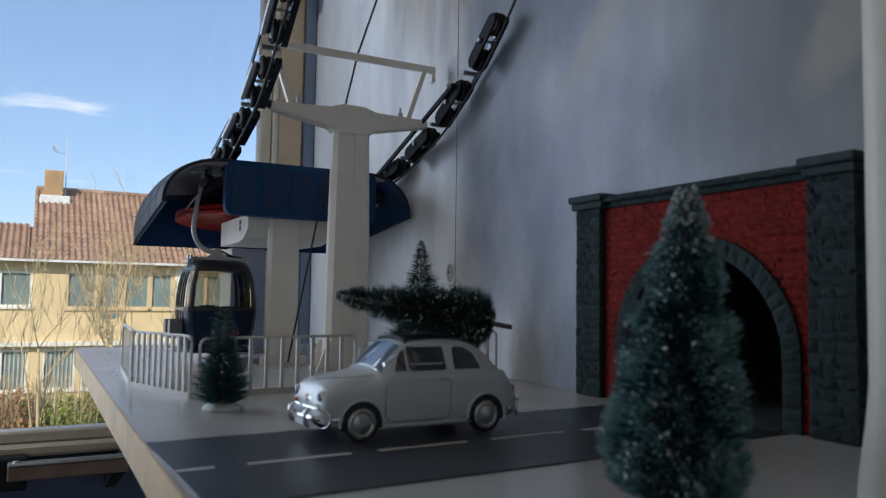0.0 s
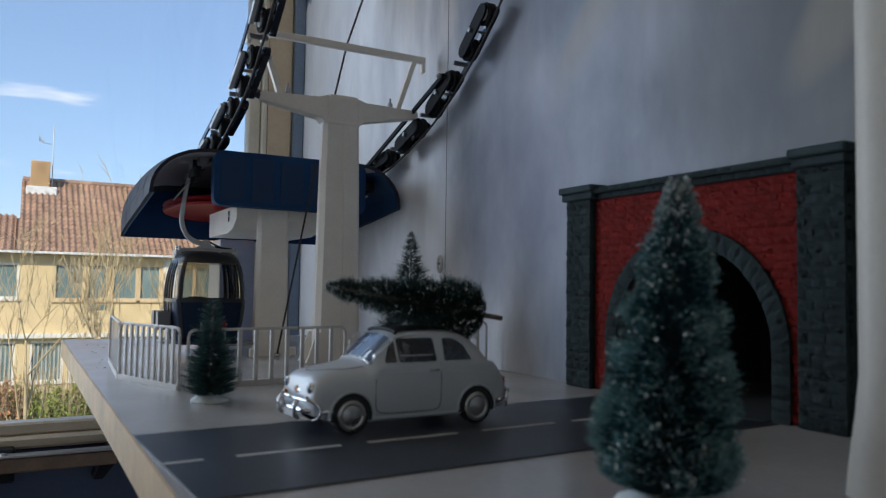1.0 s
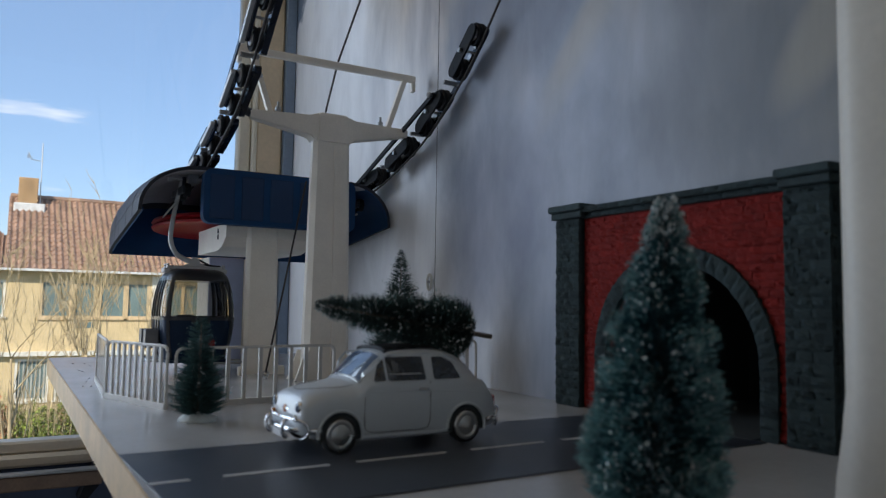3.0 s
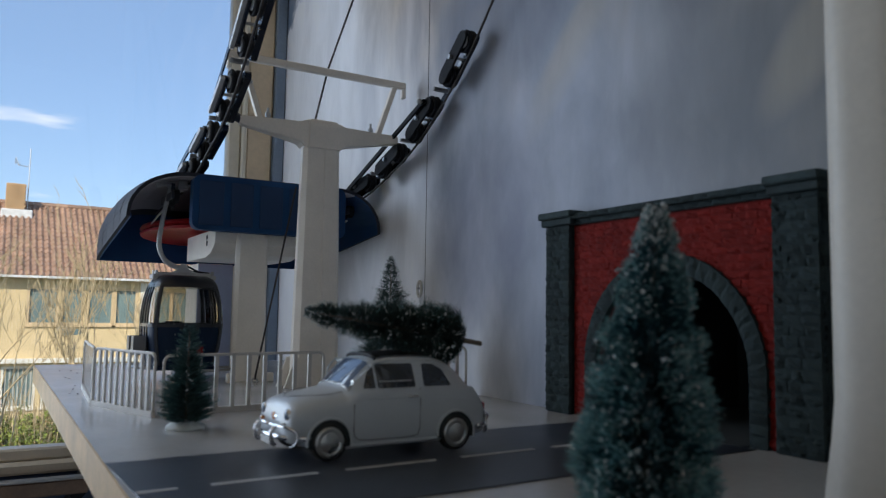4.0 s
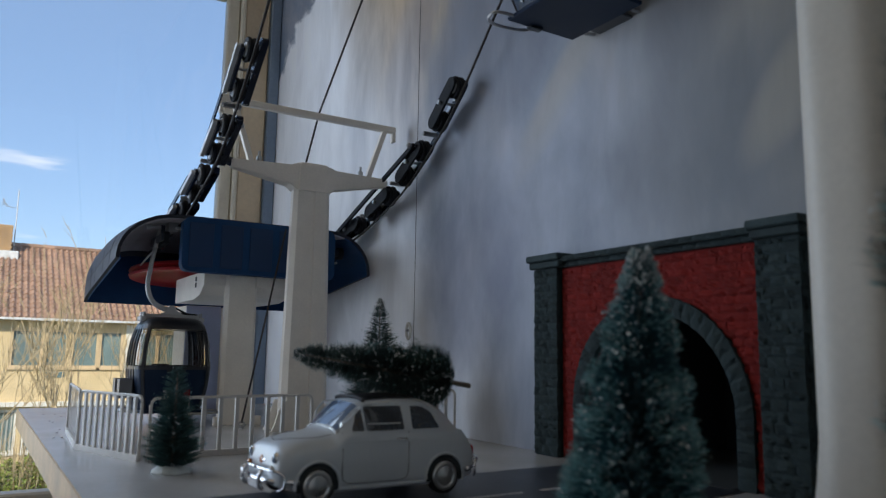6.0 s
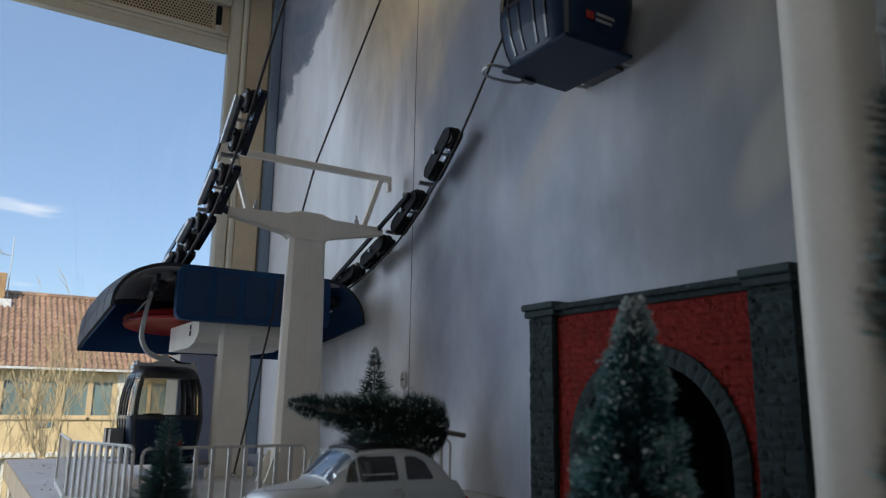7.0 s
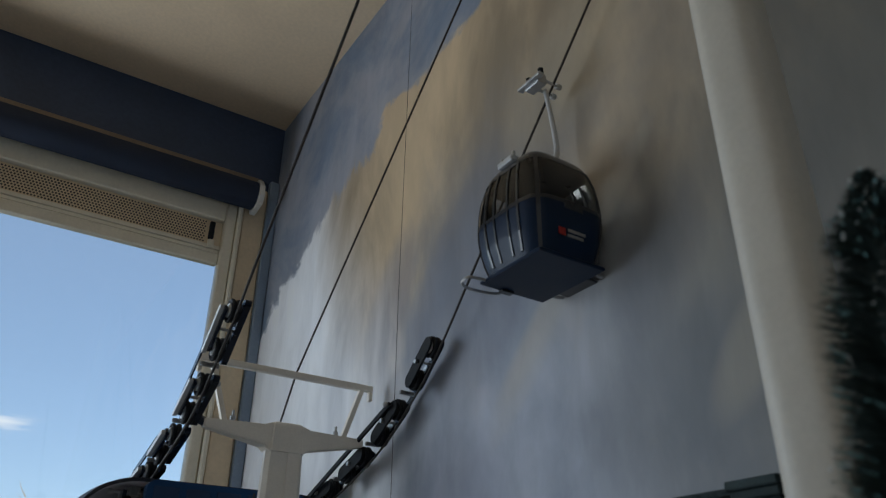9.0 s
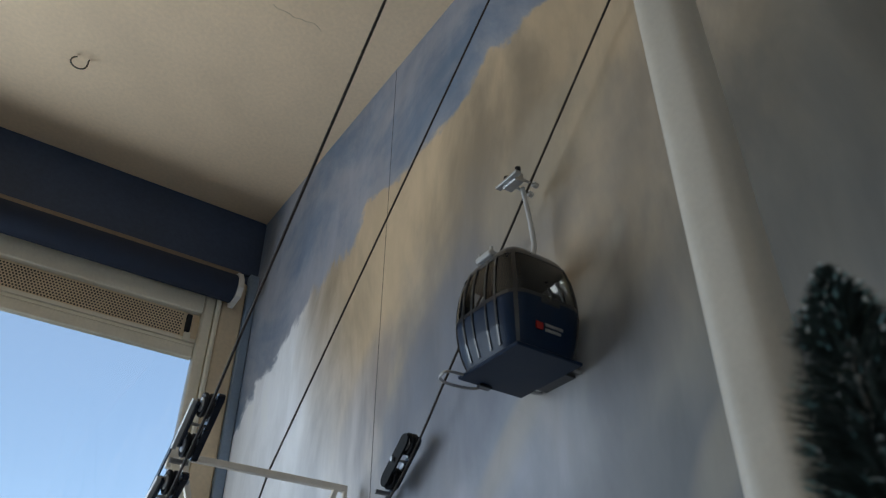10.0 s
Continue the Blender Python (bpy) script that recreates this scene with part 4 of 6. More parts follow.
def sheave_train(key, s0, count, side):
    """Wheels above the rope in pairs on rocker plates, carried by a straight main beam on the tower's side."""
    p, t = path_at(key, s0 + 0.12)
    st = thing("sheave_train", p, "black guide wheels between glossy dark blue rocker plates beside the tower", "sheave train", "sheave trains")
    r, pitch = 0.0113, 0.0425
    near, far = -1, 1
    centres = []
    for k in range(count):
        p, t = path_at(key, s0 + k * pitch)
        n = Vector((0, -t.z, t.y)).normalized()
        if n.z < 0:
            n = -n
        c = p + n * (r + 0.0010)
        centres.append((c, t, n))
        b = bmesh.new()
        lathe(b, [(0.0, -0.0040), (r * 0.55, -0.0040), (r * 0.62, -0.0030), (r * 0.92, -0.0046), (r, -0.0038), (r, -0.0018), (r * 0.86, 0.0), (r, 0.0018), (r, 0.0038), (r * 0.92, 0.0046), (r * 0.62, 0.0030), (r * 0.55, 0.0040), (0.0, 0.0040)], c, "X", 24)
        w = part("sheave", b, M_SHEAVE, st)
        soft_edges(w)
        for e in (near, far):
            b = bmesh.new()
            lathe(b, [(r * 0.24, -0.0006), (r * 0.56, -0.0006), (r * 0.60, 0.0002), (r * 0.56, 0.0009), (r * 0.24, 0.0009), (r * 0.20, 0.0), (r * 0.24, -0.0006)], c + Vector((e * 0.0046, 0, 0)), "X", 18)
            part("hub_ring", b, M_HANGER if side < 0 or k == count - 1 else M_SHEAVE, w)
        b = bmesh.new()
        rod(b, c + Vector((-0.0088, 0, 0)), c + Vector((0.0088, 0, 0)), 0.0016, seg=8)
        part("axle", b, M_SHEAVE, w)

    def bar(p, q, x0, x1, low, high, tip=0.004):
        """A flat bar between two points with rounded ends."""
        d = (q - p).normalized()
        nn = Vector((0, -d.z, d.y))
        nn = nn if nn.z > 0 else -nn
        o = []
        for at, a0 in ((q, -90), (p, 90)):
            for k in range(7):
                a = radians(a0 + 30 * k)
                h = high if math.sin(a) > 0 else low
                o.append(at + d * tip * math.cos(a) + nn * h * math.sin(a))
        bm = bmesh.new()
        loft(bm, [[v + Vector((x0, 0, 0)) for v in o], [v + Vector((x1, 0, 0)) for v in o]])
        return bm

    for k in range(0, count - 1, 2):
        (a, t, n), (c, t2, n2) = centres[k], centres[k + 1]
        d = (c - a).normalized()
        up = (n + n2).normalized()
        # a rocker plate on each side of the pair, with bolts and bright stiffeners
        if side < 0:
            part("rocker", bar(a + d * 0.003, c - d * 0.002, -0.0092, -0.0066, 0.0052, 0.0064, 0.006), M_PLATE, st, "glossy dark blue rocker plate")
            part("rocker", bar(a - d * 0.010, c + d * 0.010, 0.0066, 0.0126, 0.0040, 0.0046, 0.004), M_PLATE, st, "broad glossy dark blue rocker plate")
            # sky reflection along the plates, put in as a pale strip
            part("edge_strip", bar(a - d * 0.004, c + d * 0.002, -0.0132, -0.0094, 0.0020, 0.0026, 0.002), M_HANGER, st, "pale strip for the sky's reflection on the plate")
        else:
            part("rocker", bar(a - d * 0.002, c + d * 0.002, -0.0086, -0.0062, 0.0066, 0.0078, 0.008), M_SHEAVE, st, "black rocker plate")
            part("rocker", bar(a - d * 0.004, c + d * 0.004, 0.0066, 0.0086, 0.0046, 0.0052, 0.006), M_PLATE, st, "glossy dark blue rocker plate")
        for u in (0.30, 0.74):
            q = a.lerp(c, u) + up * 0.0035
            part("stiffener", bar(q - d * 0.0045, q + d * 0.0045, 0.0052, 0.0064, 0.0024, 0.0028, 0.001), M_HUB, st, "bright metal stiffener")
        q = a.lerp(c, 0.5) + up * 0.0015
        b = bmesh.new()
        rod(b, q + Vector((-0.0112, 0, 0)), q + Vector((0.0100, 0, 0)), 0.0015, seg=8)
        rod(b, q + Vector((-0.0116, 0, 0)), q + Vector((-0.0090, 0, 0)), 0.0025, seg=8)
        part("pin", b, M_STEEL, st, "steel cross pin")
        # keeper block between neighbouring pairs
        if k + 2 < count:
            g = c.lerp(centres[k + 2][0], 0.5) + up * 0.003
            b = bmesh.new()
            box(b, g.x - 0.0088, g.x + 0.0088, g.y - 0.0020, g.y + 0.0020, g.z - 0.0020, g.z + 0.0020, 0.0006)
            part("cross_piece", b, M_STEEL, st, "steel cross piece")
    # secondary beams over two pairs, then the long straight beam that the arm carries
    bx = 0.0112 if side < 0 else -0.0112
    for k in range(0, count - 3, 4):
        a = (centres[k][0] + centres[k + 1][0]) / 2 + centres[k][2] * 0.0050
        c = (centres[k + 2][0] + centres[k + 3][0]) / 2 + centres[k + 3][2] * 0.0050
        part("equalizer", bar(a, c, -bx - 0.0008, -bx + 0.0008, 0.0028, 0.0028), M_PLATE, st, "dark blue equalizer beam")
    top_c, low_c = centres[count - 3], centres[0]
    a, c = low_c[0] + low_c[2] * 0.0010, top_c[0] + top_c[2] * 0.0050
    part("main_beam", bar(a, c, bx - 0.0012, bx + 0.0012, 0.0026, 0.0026), M_SHEAVE, st, "long straight dark beam")
    for at in (a, c):
        b = bmesh.new()
        rod(b, at + Vector((bx * 1.35, 0, 0)), at + Vector((-bx * 0.9, 0, 0)), 0.0015, seg=8)
        bmesh.ops.create_uvsphere(b, u_segments=10, v_segments=8, radius=0.0030, matrix=Matrix.Translation(at + Vector((bx * 1.35, 0, 0))))
        part("pin", b, M_STEEL, st, "steel cross pin with a round head")
    # mounting stub to the tower arm
    f = (TY - a.y) / (c.y - a.y)
    q = a.lerp(c, f)
    b = bmesh.new()
    rod(b, (0.205 if side < 0 else 0.379, TY, 0.2690), (q.x + bx, q.y, q.z), 0.0046, seg=10)
    part("mount", b, M_BEAM, st, "dark mounting stub")
    return st


sheave_train("l", 0.108, 8, -1)
sheave_train("r", 0.108, 8, 1)
# ---- valley station ----
station = thing("cable_car_station", (0.258, 0.93, 0.0), "navy canopy cable car station on white supports", "cable car station")
SX0, SX1 = 0.112, 0.397


def canopy_ring(y, zb, zt, inset):
    """An upside-down tray section: outer skin, then inner skin back."""
    def side(off):
        ra, rb, rz = 0.060 - off, 0.052 - off, min(0.048, (zt - zb) * 0.94) - off
        x0, x1, top = SX0 + inset + off, SX1 - inset - off, zt - off
        pts = [(x0, zb)]
        for k in range(9):
            a = math.pi * (1 - k / 16)
            pts.append((x0 + ra + ra * math.cos(a), top - rz + rz * math.sin(a)))
        for k in range(9):
            a = math.pi * (0.5 - k / 16)
            pts.append((x1 - rb + rb * math.cos(a), top - rz + rz * math.sin(a)))
        pts.append((x1, zb))
        return pts
    return [(p[0], y, p[1]) for p in side(0.0)] + [(p[0], y, p[1]) for p in side(0.0035)[::-1]]


stations = [(0.8145, 0.171, 0.2215, 0.0), (0.850, 0.167, 0.2245, 0.0), (0.905, 0.1605, 0.226, 0.0), (0.960, 0.1545, 0.225, 0.0), (1.020, 0.1475, 0.221, 0.0), (1.060, 0.1425, 0.215, 0.001), (1.082, 0.1395, 0.206, 0.003)]
# the canopy in two skins with a joint between
b = bmesh.new()
loft(b, [canopy_ring(*s) for s in stations[:4]] + [canopy_ring(0.966, 0.1538, 0.2245, 0.0)])
soft_edges(part("canopy", b, M_STGREY, station, "dark slate canopy shell"))
b = bmesh.new()
loft(b, [canopy_ring(0.9672, 0.1536, 0.2244, 0.0)] + [canopy_ring(*s) for s in stations[4:]])
soft_edges(part("canopy", b, M_STGREY, station, "dark slate canopy shell"))
b = bmesh.new()
back = [(p[0], p[2]) for p in canopy_ring(1.082, 0.1395, 0.2055, 0.0033)[:20]]
prism(b, back, 1, 1.0775, 1.0815)
part("rear_skirt", b, M_STBLUE, station, "navy rear panel")
# navy cheeks inside both ends
for s in (-1, 1):
    b = bmesh.new()
    rings = []
    for y, zb, zt, inset in stations[:6]:
        r = canopy_ring(y, zb, zt, inset)
        inner = r[20:][::-1]
        half = inner[12:] if s > 0 else inner[:2]
        rings.append([Vector(q) - Vector((s * 0.0003, 0, 0.0001)) for q in half] + [Vector(q) - Vector((s * 0.0013, 0, 0.0008)) for q in half[::-1]])
    loft(b, rings)
    part("cheek", b, M_STBLUE, station, "navy inner cheek")
# creases on the outer skin
def shell_x(zb, zt, z):
    rz = min(0.048, (zt - zb) * 0.94)
    h = max(0.0, z - zt + rz) / rz
    return SX0 + 0.060 - 0.060 * math.sqrt(max(0.0, 1 - h * h)) - 0.0001


b = bmesh.new()
tube(b, [(shell_x(zb, zt, zb + 0.018) + inset, y, zb + 0.018) for y, zb, zt, inset in stations], 0.00035, 5)
part("crease", b, M_SEAM, station)
for y, zb, zt in ((0.906, 0.1604, 0.226), (0.858, 0.1662, 0.2248), (1.000, 0.1498, 0.2225)):
    b = bmesh.new()
    tube(b, [(shell_x(zb, zt, zb + k * 0.008), y, zb + k * 0.008) for k in range(5)], 0.0003, 5)
    part("crease", b, M_SEAM, station)
# inner ceiling, slate made paler so that its colour carries the bounced light
b = bmesh.new()
rings = []
for y, zb, zt, inset in stations[:6]:
    inner = canopy_ring(y + 0.001, zb, zt, inset)[20:][::-1][1:13]
    rings.append([Vector(q) - Vector((0, 0, 0.0003)) for q in inner] + [Vector(q) - Vector((0, 0, 0.0013)) for q in inner[::-1]])
loft(b, rings)
part("lining", b, M_STIN, station, "slate inner ceiling with bounced light in its pale colour")
# front fascia with raised panels
b = bmesh.new()
rr = 0.009
out = []
for cx, cz, a0 in ((0.1735 + rr, 0.1605 + rr, 180), (0.345 - rr, 0.1605 + rr, 270), (0.345 - rr, 0.2185 - rr, 0), (0.1735 + rr, 0.2185 - rr, 90)):
    for k in range(6):
        a = radians(a0 + 90 * k / 5)
        out.append((cx + rr * math.cos(a), cz + rr * math.sin(a)))
prism(b, out, 1, 0.8010, 0.8140)
fascia = part("fascia", b, M_STBLUE, station, "navy front panel with shallow bays")
for x0, x1 in ((0.1800, 0.2055), (0.2130, 0.2370), (0.2445, 0.2700), (0.2775, 0.3030), (0.3105, 0.3360)):
    part("bay", boxed(x0, x1, 0.7998, 0.8012, 0.1655, 0.2125, 0.0006), M_NAVYDK, fascia)
# white pillar in front, machine housing and beam
b = bmesh.new()
loft(b, [column_ring(0.2455, 0.829, z, w * 0.99, w * 0.34) for z, w in ((0.0, 0.0200), (0.01, 0.0185), (0.1655, 0.0175))])
part("pillar", b, M_TOWER, station, "white octagonal pillar")
part("pillar_foot", boxed(0.2180, 0.2260, 0.808, 0.814, 0.0, 0.010, 0.001), M_TOWER, station)
part("pillar_foot", boxed(0.2610, 0.2690, 0.808, 0.814, 0.0, 0.010, 0.001), M_TOWER, station)
part("housing", boxed(0.2233, 0.2680, 0.987, 1.048, 0.0, 0.1360, 0.001), M_TOWER, station, "white machine housing")
# front of the white housing, its shade put into a blue-grey colour
part("housing_panel", boxed(0.2240, 0.2680, 0.9850, 0.9868, 0.0, 0.1355, 0.0004), M_HOUSING_SHADE, station, "housing front, its shade painted pale blue-grey")
part("side_panel", boxed(0.2684, 0.2790, 0.975, 0.985, 0.0, 0.1350, 0.001), M_TOWER, station, "white side panel")
b = bmesh.new()
prism(b, [(0.829, 0.1650), (0.829, 0.1500), (0.846, 0.1400), (0.870, 0.1360), (0.965, 0.1362), (0.965, 0.1650)], 0, 0.2050, 0.3050)
part("chassis", b, M_TOWER, station, "white chassis under the wheel")
part("notice", boxed(0.2225, 0.2232, 1.020, 1.030, 0.1080, 0.1180), M_STEEL, station, "small grey plate")
part("marking", boxed(0.2042, 0.2049, 0.862, 0.866, 0.1490, 0.1545), M_SHEAVE, station)
part("marking", boxed(0.2042, 0.2049, 0.862, 0.866, 0.1560, 0.1610), M_SHEAVE, station)
# bullwheel: rim, web ring, spokes, hub
BWX, BWY, BWZ = 0.2520, 0.985, 0.1690
b = bmesh.new()
lathe(b, [(0.086, 0.0), (0.098, 0.0), (0.0995, 0.003), (0.096, 0.0055), (0.0995, 0.008), (0.098, 0.011), (0.086, 0.011), (0.084, 0.0055), (0.086, 0.0)], (BWX, BWY, BWZ), "Z", 48)
wheel = soft_edges(part("bullwheel", b, M_RED, station, "red bullwheel"))
for k in range(6):
    a = math.pi * k / 3 + 0.3
    b = bmesh.new()
    box(b, 0.012, 0.087, -0.006, 0.006, 0.003, 0.008)
    bmesh.ops.transform(b, matrix=Matrix.Translation((BWX, BWY, BWZ)) @ Matrix.Rotation(a, 4, "Z"), verts=b.verts)
    part("spoke", b, M_RED, wheel)
b = bmesh.new()
lathe(b, [(0.0, -0.001), (0.018, -0.001), (0.018, 0.012), (0.008, 0.014), (0.008, 0.048), (0.0, 0.048)], (BWX, BWY, BWZ), "Z", 20)
part("hub", b, M_RED, wheel)
b = bmesh.new()
lathe(b, [(0.016, 0.0045), (0.050, 0.0035), (0.0865, 0.0045), (0.0865, 0.0060), (0.050, 0.0050), (0.016, 0.0060), (0.016, 0.0045)], (BWX, BWY, BWZ), "Z", 40)
part("web", b, M_RED, wheel, "red wheel disc")
# the wheel leans back with the slope of the ropes
axle = Vector((BWX, BWY, BWZ)) - station.location
lean = Matrix.Translation(axle) @ Matrix.Rotation(radians(-2.6), 4, "X") @ Matrix.Translation(-axle)
for ob in [wheel] + list(wheel.children):
    ob.data.transform(lean)
# entry guide gear on both sides
for cx in (0.166, 0.372):
    for k, (dy, dz) in enumerate(((0.0, 0.0), (0.022, -0.002), (0.044, -0.005))):
        b = bmesh.new()
        lathe(b, [(0.0, -0.003), (0.0075, -0.003), (0.0075, 0.003), (0.0, 0.003)], (cx, 0.850 + dy, 0.2000 + dz), "X", 14)
        part("guide_wheel", b, M_SHEAVE, station, "small black guide wheel")
    b = bmesh.new()
    box(b, cx - 0.006, cx - 0.004, 0.842, 0.902, 0.196, 0.204)
    box(b, cx - 0.002, cx + 0.002, 0.866, 0.876, 0.204, 0.2165)
    part("guide_plate", b, M_BEAM, station)
    b = bmesh.new()
    tube(b, smooth_line([(cx - 0.012, 0.83, 0.186), (cx - 0.012, 0.88, 0.181), (cx - 0.006, 0.96, 0.179)], 5), 0.0012, 6)
    part("guide_rail", b, M_STEEL, station, "thin bright guide rail")


# ---- gondolas ----
HX, HY, CH = 0.0395, 0.0430, 0.0980
PROFILE = [(0.0, 0.80), (0.004, 0.85), (0.018, 0.94), (0.034, 0.99), (0.044, 1.0), (0.058, 0.985), (0.072, 0.94), (0.084, 0.865), (0.0900, 0.81), (0.0950, 0.72), (0.098, 0.58)]


def cabin_scale(z):
    for (z0, s0), (z1, s1) in zip(PROFILE, PROFILE[1:]):
        if z <= z1:
            return s0 + (s1 - s0) * (z - z0) / (z1 - z0)
    return PROFILE[-1][1]


def cabin_point(a, z, grow=0.0):
    """On the cabin's skin at an angle and height; a rounded box in plan."""
    s = cabin_scale(z)
    c, q = math.cos(a), math.sin(a)
    k = (abs(c) ** 5 + abs(q) ** 5) ** (-1 / 5)
    return Vector(((HX * s + grow) * c * k, (HY * s + grow) * q * k, z))


def cabin_band(z_list, grow=0.0, seg=48):
    return [[cabin_point(2 * math.pi * (k + 0.5) / seg, z, grow) for k in range(seg)] for z in z_list]


gondola = thing("gondola", (0, 0, 0), "dark blue cable car gondola with smoked windows hanging from its rope", "gondola", "gondolas")
b = bmesh.new()
loft(b, cabin_band([0.0, 0.004, 0.010, 0.018, 0.026, 0.034, 0.044]))
soft_edges(part("lower_body", b, M_CABBLUE, gondola, "glossy dark blue lower body"), 50)
b = bmesh.new()
loft(b, cabin_band([0.0445, 0.052, 0.058, 0.065, 0.072, 0.079, 0.0855]), caps=False)
glazing = part("glazing", b, M_CABGLASS, gondola, "smoked window band", smooth=True)
b = bmesh.new()
loft(b, cabin_band([0.0850, 0.0875, 0.0900, 0.0925, 0.0950, 0.0970, 0.098], 0.0004))
soft_edges(part("roof", b, M_CABBLACK, gondola, "black roof"), 50)
b = bmesh.new()
loft(b, cabin_band([0.0425, 0.0460], 0.0007), caps=False)
part("waist_rail", b, M_CABBLACK, gondola)
corner = math.atan2(HY, HX)
for a in (corner, math.pi - corner, math.pi + corner, -corner):
    b = bmesh.new()
    rings = []
    for z in (0.002, 0.012, 0.024, 0.036, 0.048, 0.060, 0.072, 0.080, 0.088):
        rings.append([cabin_point(a + da, z, g) for da, g in ((-0.034, 0.0009), (0.034, 0.0009), (0.034, -0.0012), (-0.034, -0.0012))])
    loft(b, rings)
    part("corner_pillar", b, M_CABBLACK, gondola)
for sx in (0, math.pi):
    for da in (-0.46, -0.20, 0.20, 0.46):
        b = bmesh.new()
        loft(b, [[cabin_point(sx + da + e, z, g) for e, g in ((-0.024, 0.0010), (0.024, 0.0010), (0.024, -0.0010), (-0.024, -0.0010))] for z in (0.004, 0.020, 0.036, 0.048, 0.060, 0.072, 0.080, 0.088)])
        part("door_pillar", b, M_CABBLACK, gondola)
# floor plate, end buffers, window latch
part("floor_plate", boxed(-0.0335, 0.0335, -0.0385, 0.0385, -0.0028, 0.0004, 0.001), M_CABBLUE, gondola, "dark blue floor plate")
for s in (-1, 1):
    b = bmesh.new()
    box(b, -0.010, 0.010, s * (HY * 0.99 - 0.001) - 0.002, s * (HY * 0.99 - 0.001) + 0.002, 0.0385, 0.0475, 0.001)
    part("end_latch", b, M_CABBLACK, gondola, "black latch block")
    for k, (x0, x1, z) in enumerate(((-0.012, 0.006, 0.0205), (-0.010, 0.006, 0.0165))):
        yy = s * (HY * cabin_scale(z) + 0.0002)
        part("lettering_bar", boxed(x0, x1, yy - 0.0004, yy + 0.0004, z - 0.0012, z + 0.0012), M_STEEL, gondola, "pale unreadable lettering")
    yy = s * (HY * cabin_scale(0.0185) + 0.0002)
    part("mark", boxed(0.0085, 0.0155, yy - 0.0004, yy + 0.0004, 0.0150, 0.0215), M_TAIL, gondola, "small red mark")
for s in (-1, 1):
    part("bench", boxed(-0.026, 0.026, s * 0.031 - 0.006, s * 0.031 + 0.006, 0.018, 0.0225, 0.001), M_CABBLACK, gondola)
# ski racks and step on the outer side
for s in (-1, 1):
    b = bmesh.new()
    y0 = s * 0.0145
    box(b, -0.0520, -0.0395, y0 - 0.0075, y0 + 0.0075, 0.0125, 0.0148)
    box(b, -0.0520, -0.0500, y0 - 0.0075, y0 + 0.0075, 0.0148, 0.0320)
    box(b, -0.0500, -0.0395, y0 - 0.0075, y0 - 0.0055, 0.0148, 0.0320)
    box(b, -0.0500, -0.0395, y0 + 0.0055, y0 + 0.0075, 0.0148, 0.0320)
    part("ski_rack", b, M_RACK, gondola, "grey open ski rack")
b = bmesh.new()
tube(b, smooth_line([(-0.034, -0.026, -0.001), (-0.047, -0.022, 0.000), (-0.050, 0.0, 0.000), (-0.047, 0.022, 0.000), (-0.034, 0.026, -0.001)], 5), 0.0017, 6)
part("guide_rail", b, M_STEEL, gondola, "curved grey guide rail")
part("step", boxed(-0.050, -0.032, -0.018, 0.018, -0.0024, 0.0, 0.0006), M_CABBLACK, gondola)
b = bmesh.new()
tube(b, smooth_line([(0.006, -0.0385, -0.0020), (0.014, -0.0455, -0.0030), (0.034, -0.0490, -0.0030), (0.0460, -0.0455, -0.0020), (0.0475, -0.034, -0.0010), (0.0330, -0.031, -0.0012)], 5), 0.0013, 6)
part("guide_rail", b, M_STEEL, gondola, "curved grey guide rail")
part("rail_bracket", boxed(0.002, 0.014, -0.036 - 0.003, -0.036 + 0.003, -0.0050, -0.0026, 0.0005), M_CABBLACK, gondola)
# roof bracket and hanger
b = bmesh.new()
box(b, -0.030, 0.030, -0.0075, 0.0075, 0.0975, 0.1020, 0.001)
box(b, -0.034, -0.027, -0.010, 0.010, 0.0940, 0.0995, 0.001)
box(b, 0.027, 0.034, -0.010, 0.010, 0.0940, 0.0995, 0.001)
part("roof_bracket", b, M_HANGER, gondola, "light grey roof bracket")
for sx in (-0.030, 0.030):
    for sy in (-0.008, 0.008):
        b = bmesh.new()
        rod(b, (sx, sy, 0.0985), (sx, sy, 0.1040), 0.0016, seg=8)
        part("bolt", b, M_STEEL, gondola)
b = bmesh.new()
prism(b, [(-0.014, 0.1015), (0.014, 0.1015), (0.006, 0.1055), (0.002, 0.1120), (-0.003, 0.1120), (-0.006, 0.1055)], 1, -0.003, 0.003)
part("hanger_foot", b, M_HANGER, gondola)
b = bmesh.new()
line = smooth_line([(0.0, 0, 0.1075), (-0.010, 0, 0.1090), (-0.021, 0, 0.1160), (-0.0270, 0, 0.1310), (-0.0255, 0, 0.1530), (-0.0215, 0, 0.1780), (-0.0180, 0, 0.1970)], 6)
tube(b, line, [0.0030 - 0.0007 * i / len(line) for i in range(len(line))], 10)
part("hanger", b, M_HANGER, gondola, "curved light grey hanger arm", smooth=True)
b = bmesh.new()
rod(b, (0.004, 0.0, 0.1045), (0.028, 0.0, 0.1025), 0.0011)
rod(b, (0.002, 0.0, 0.1105), (0.020, 0.0, 0.1020), 0.0010)
part("damper", b, M_SHEAVE, gondola, "thin dark damper rod")
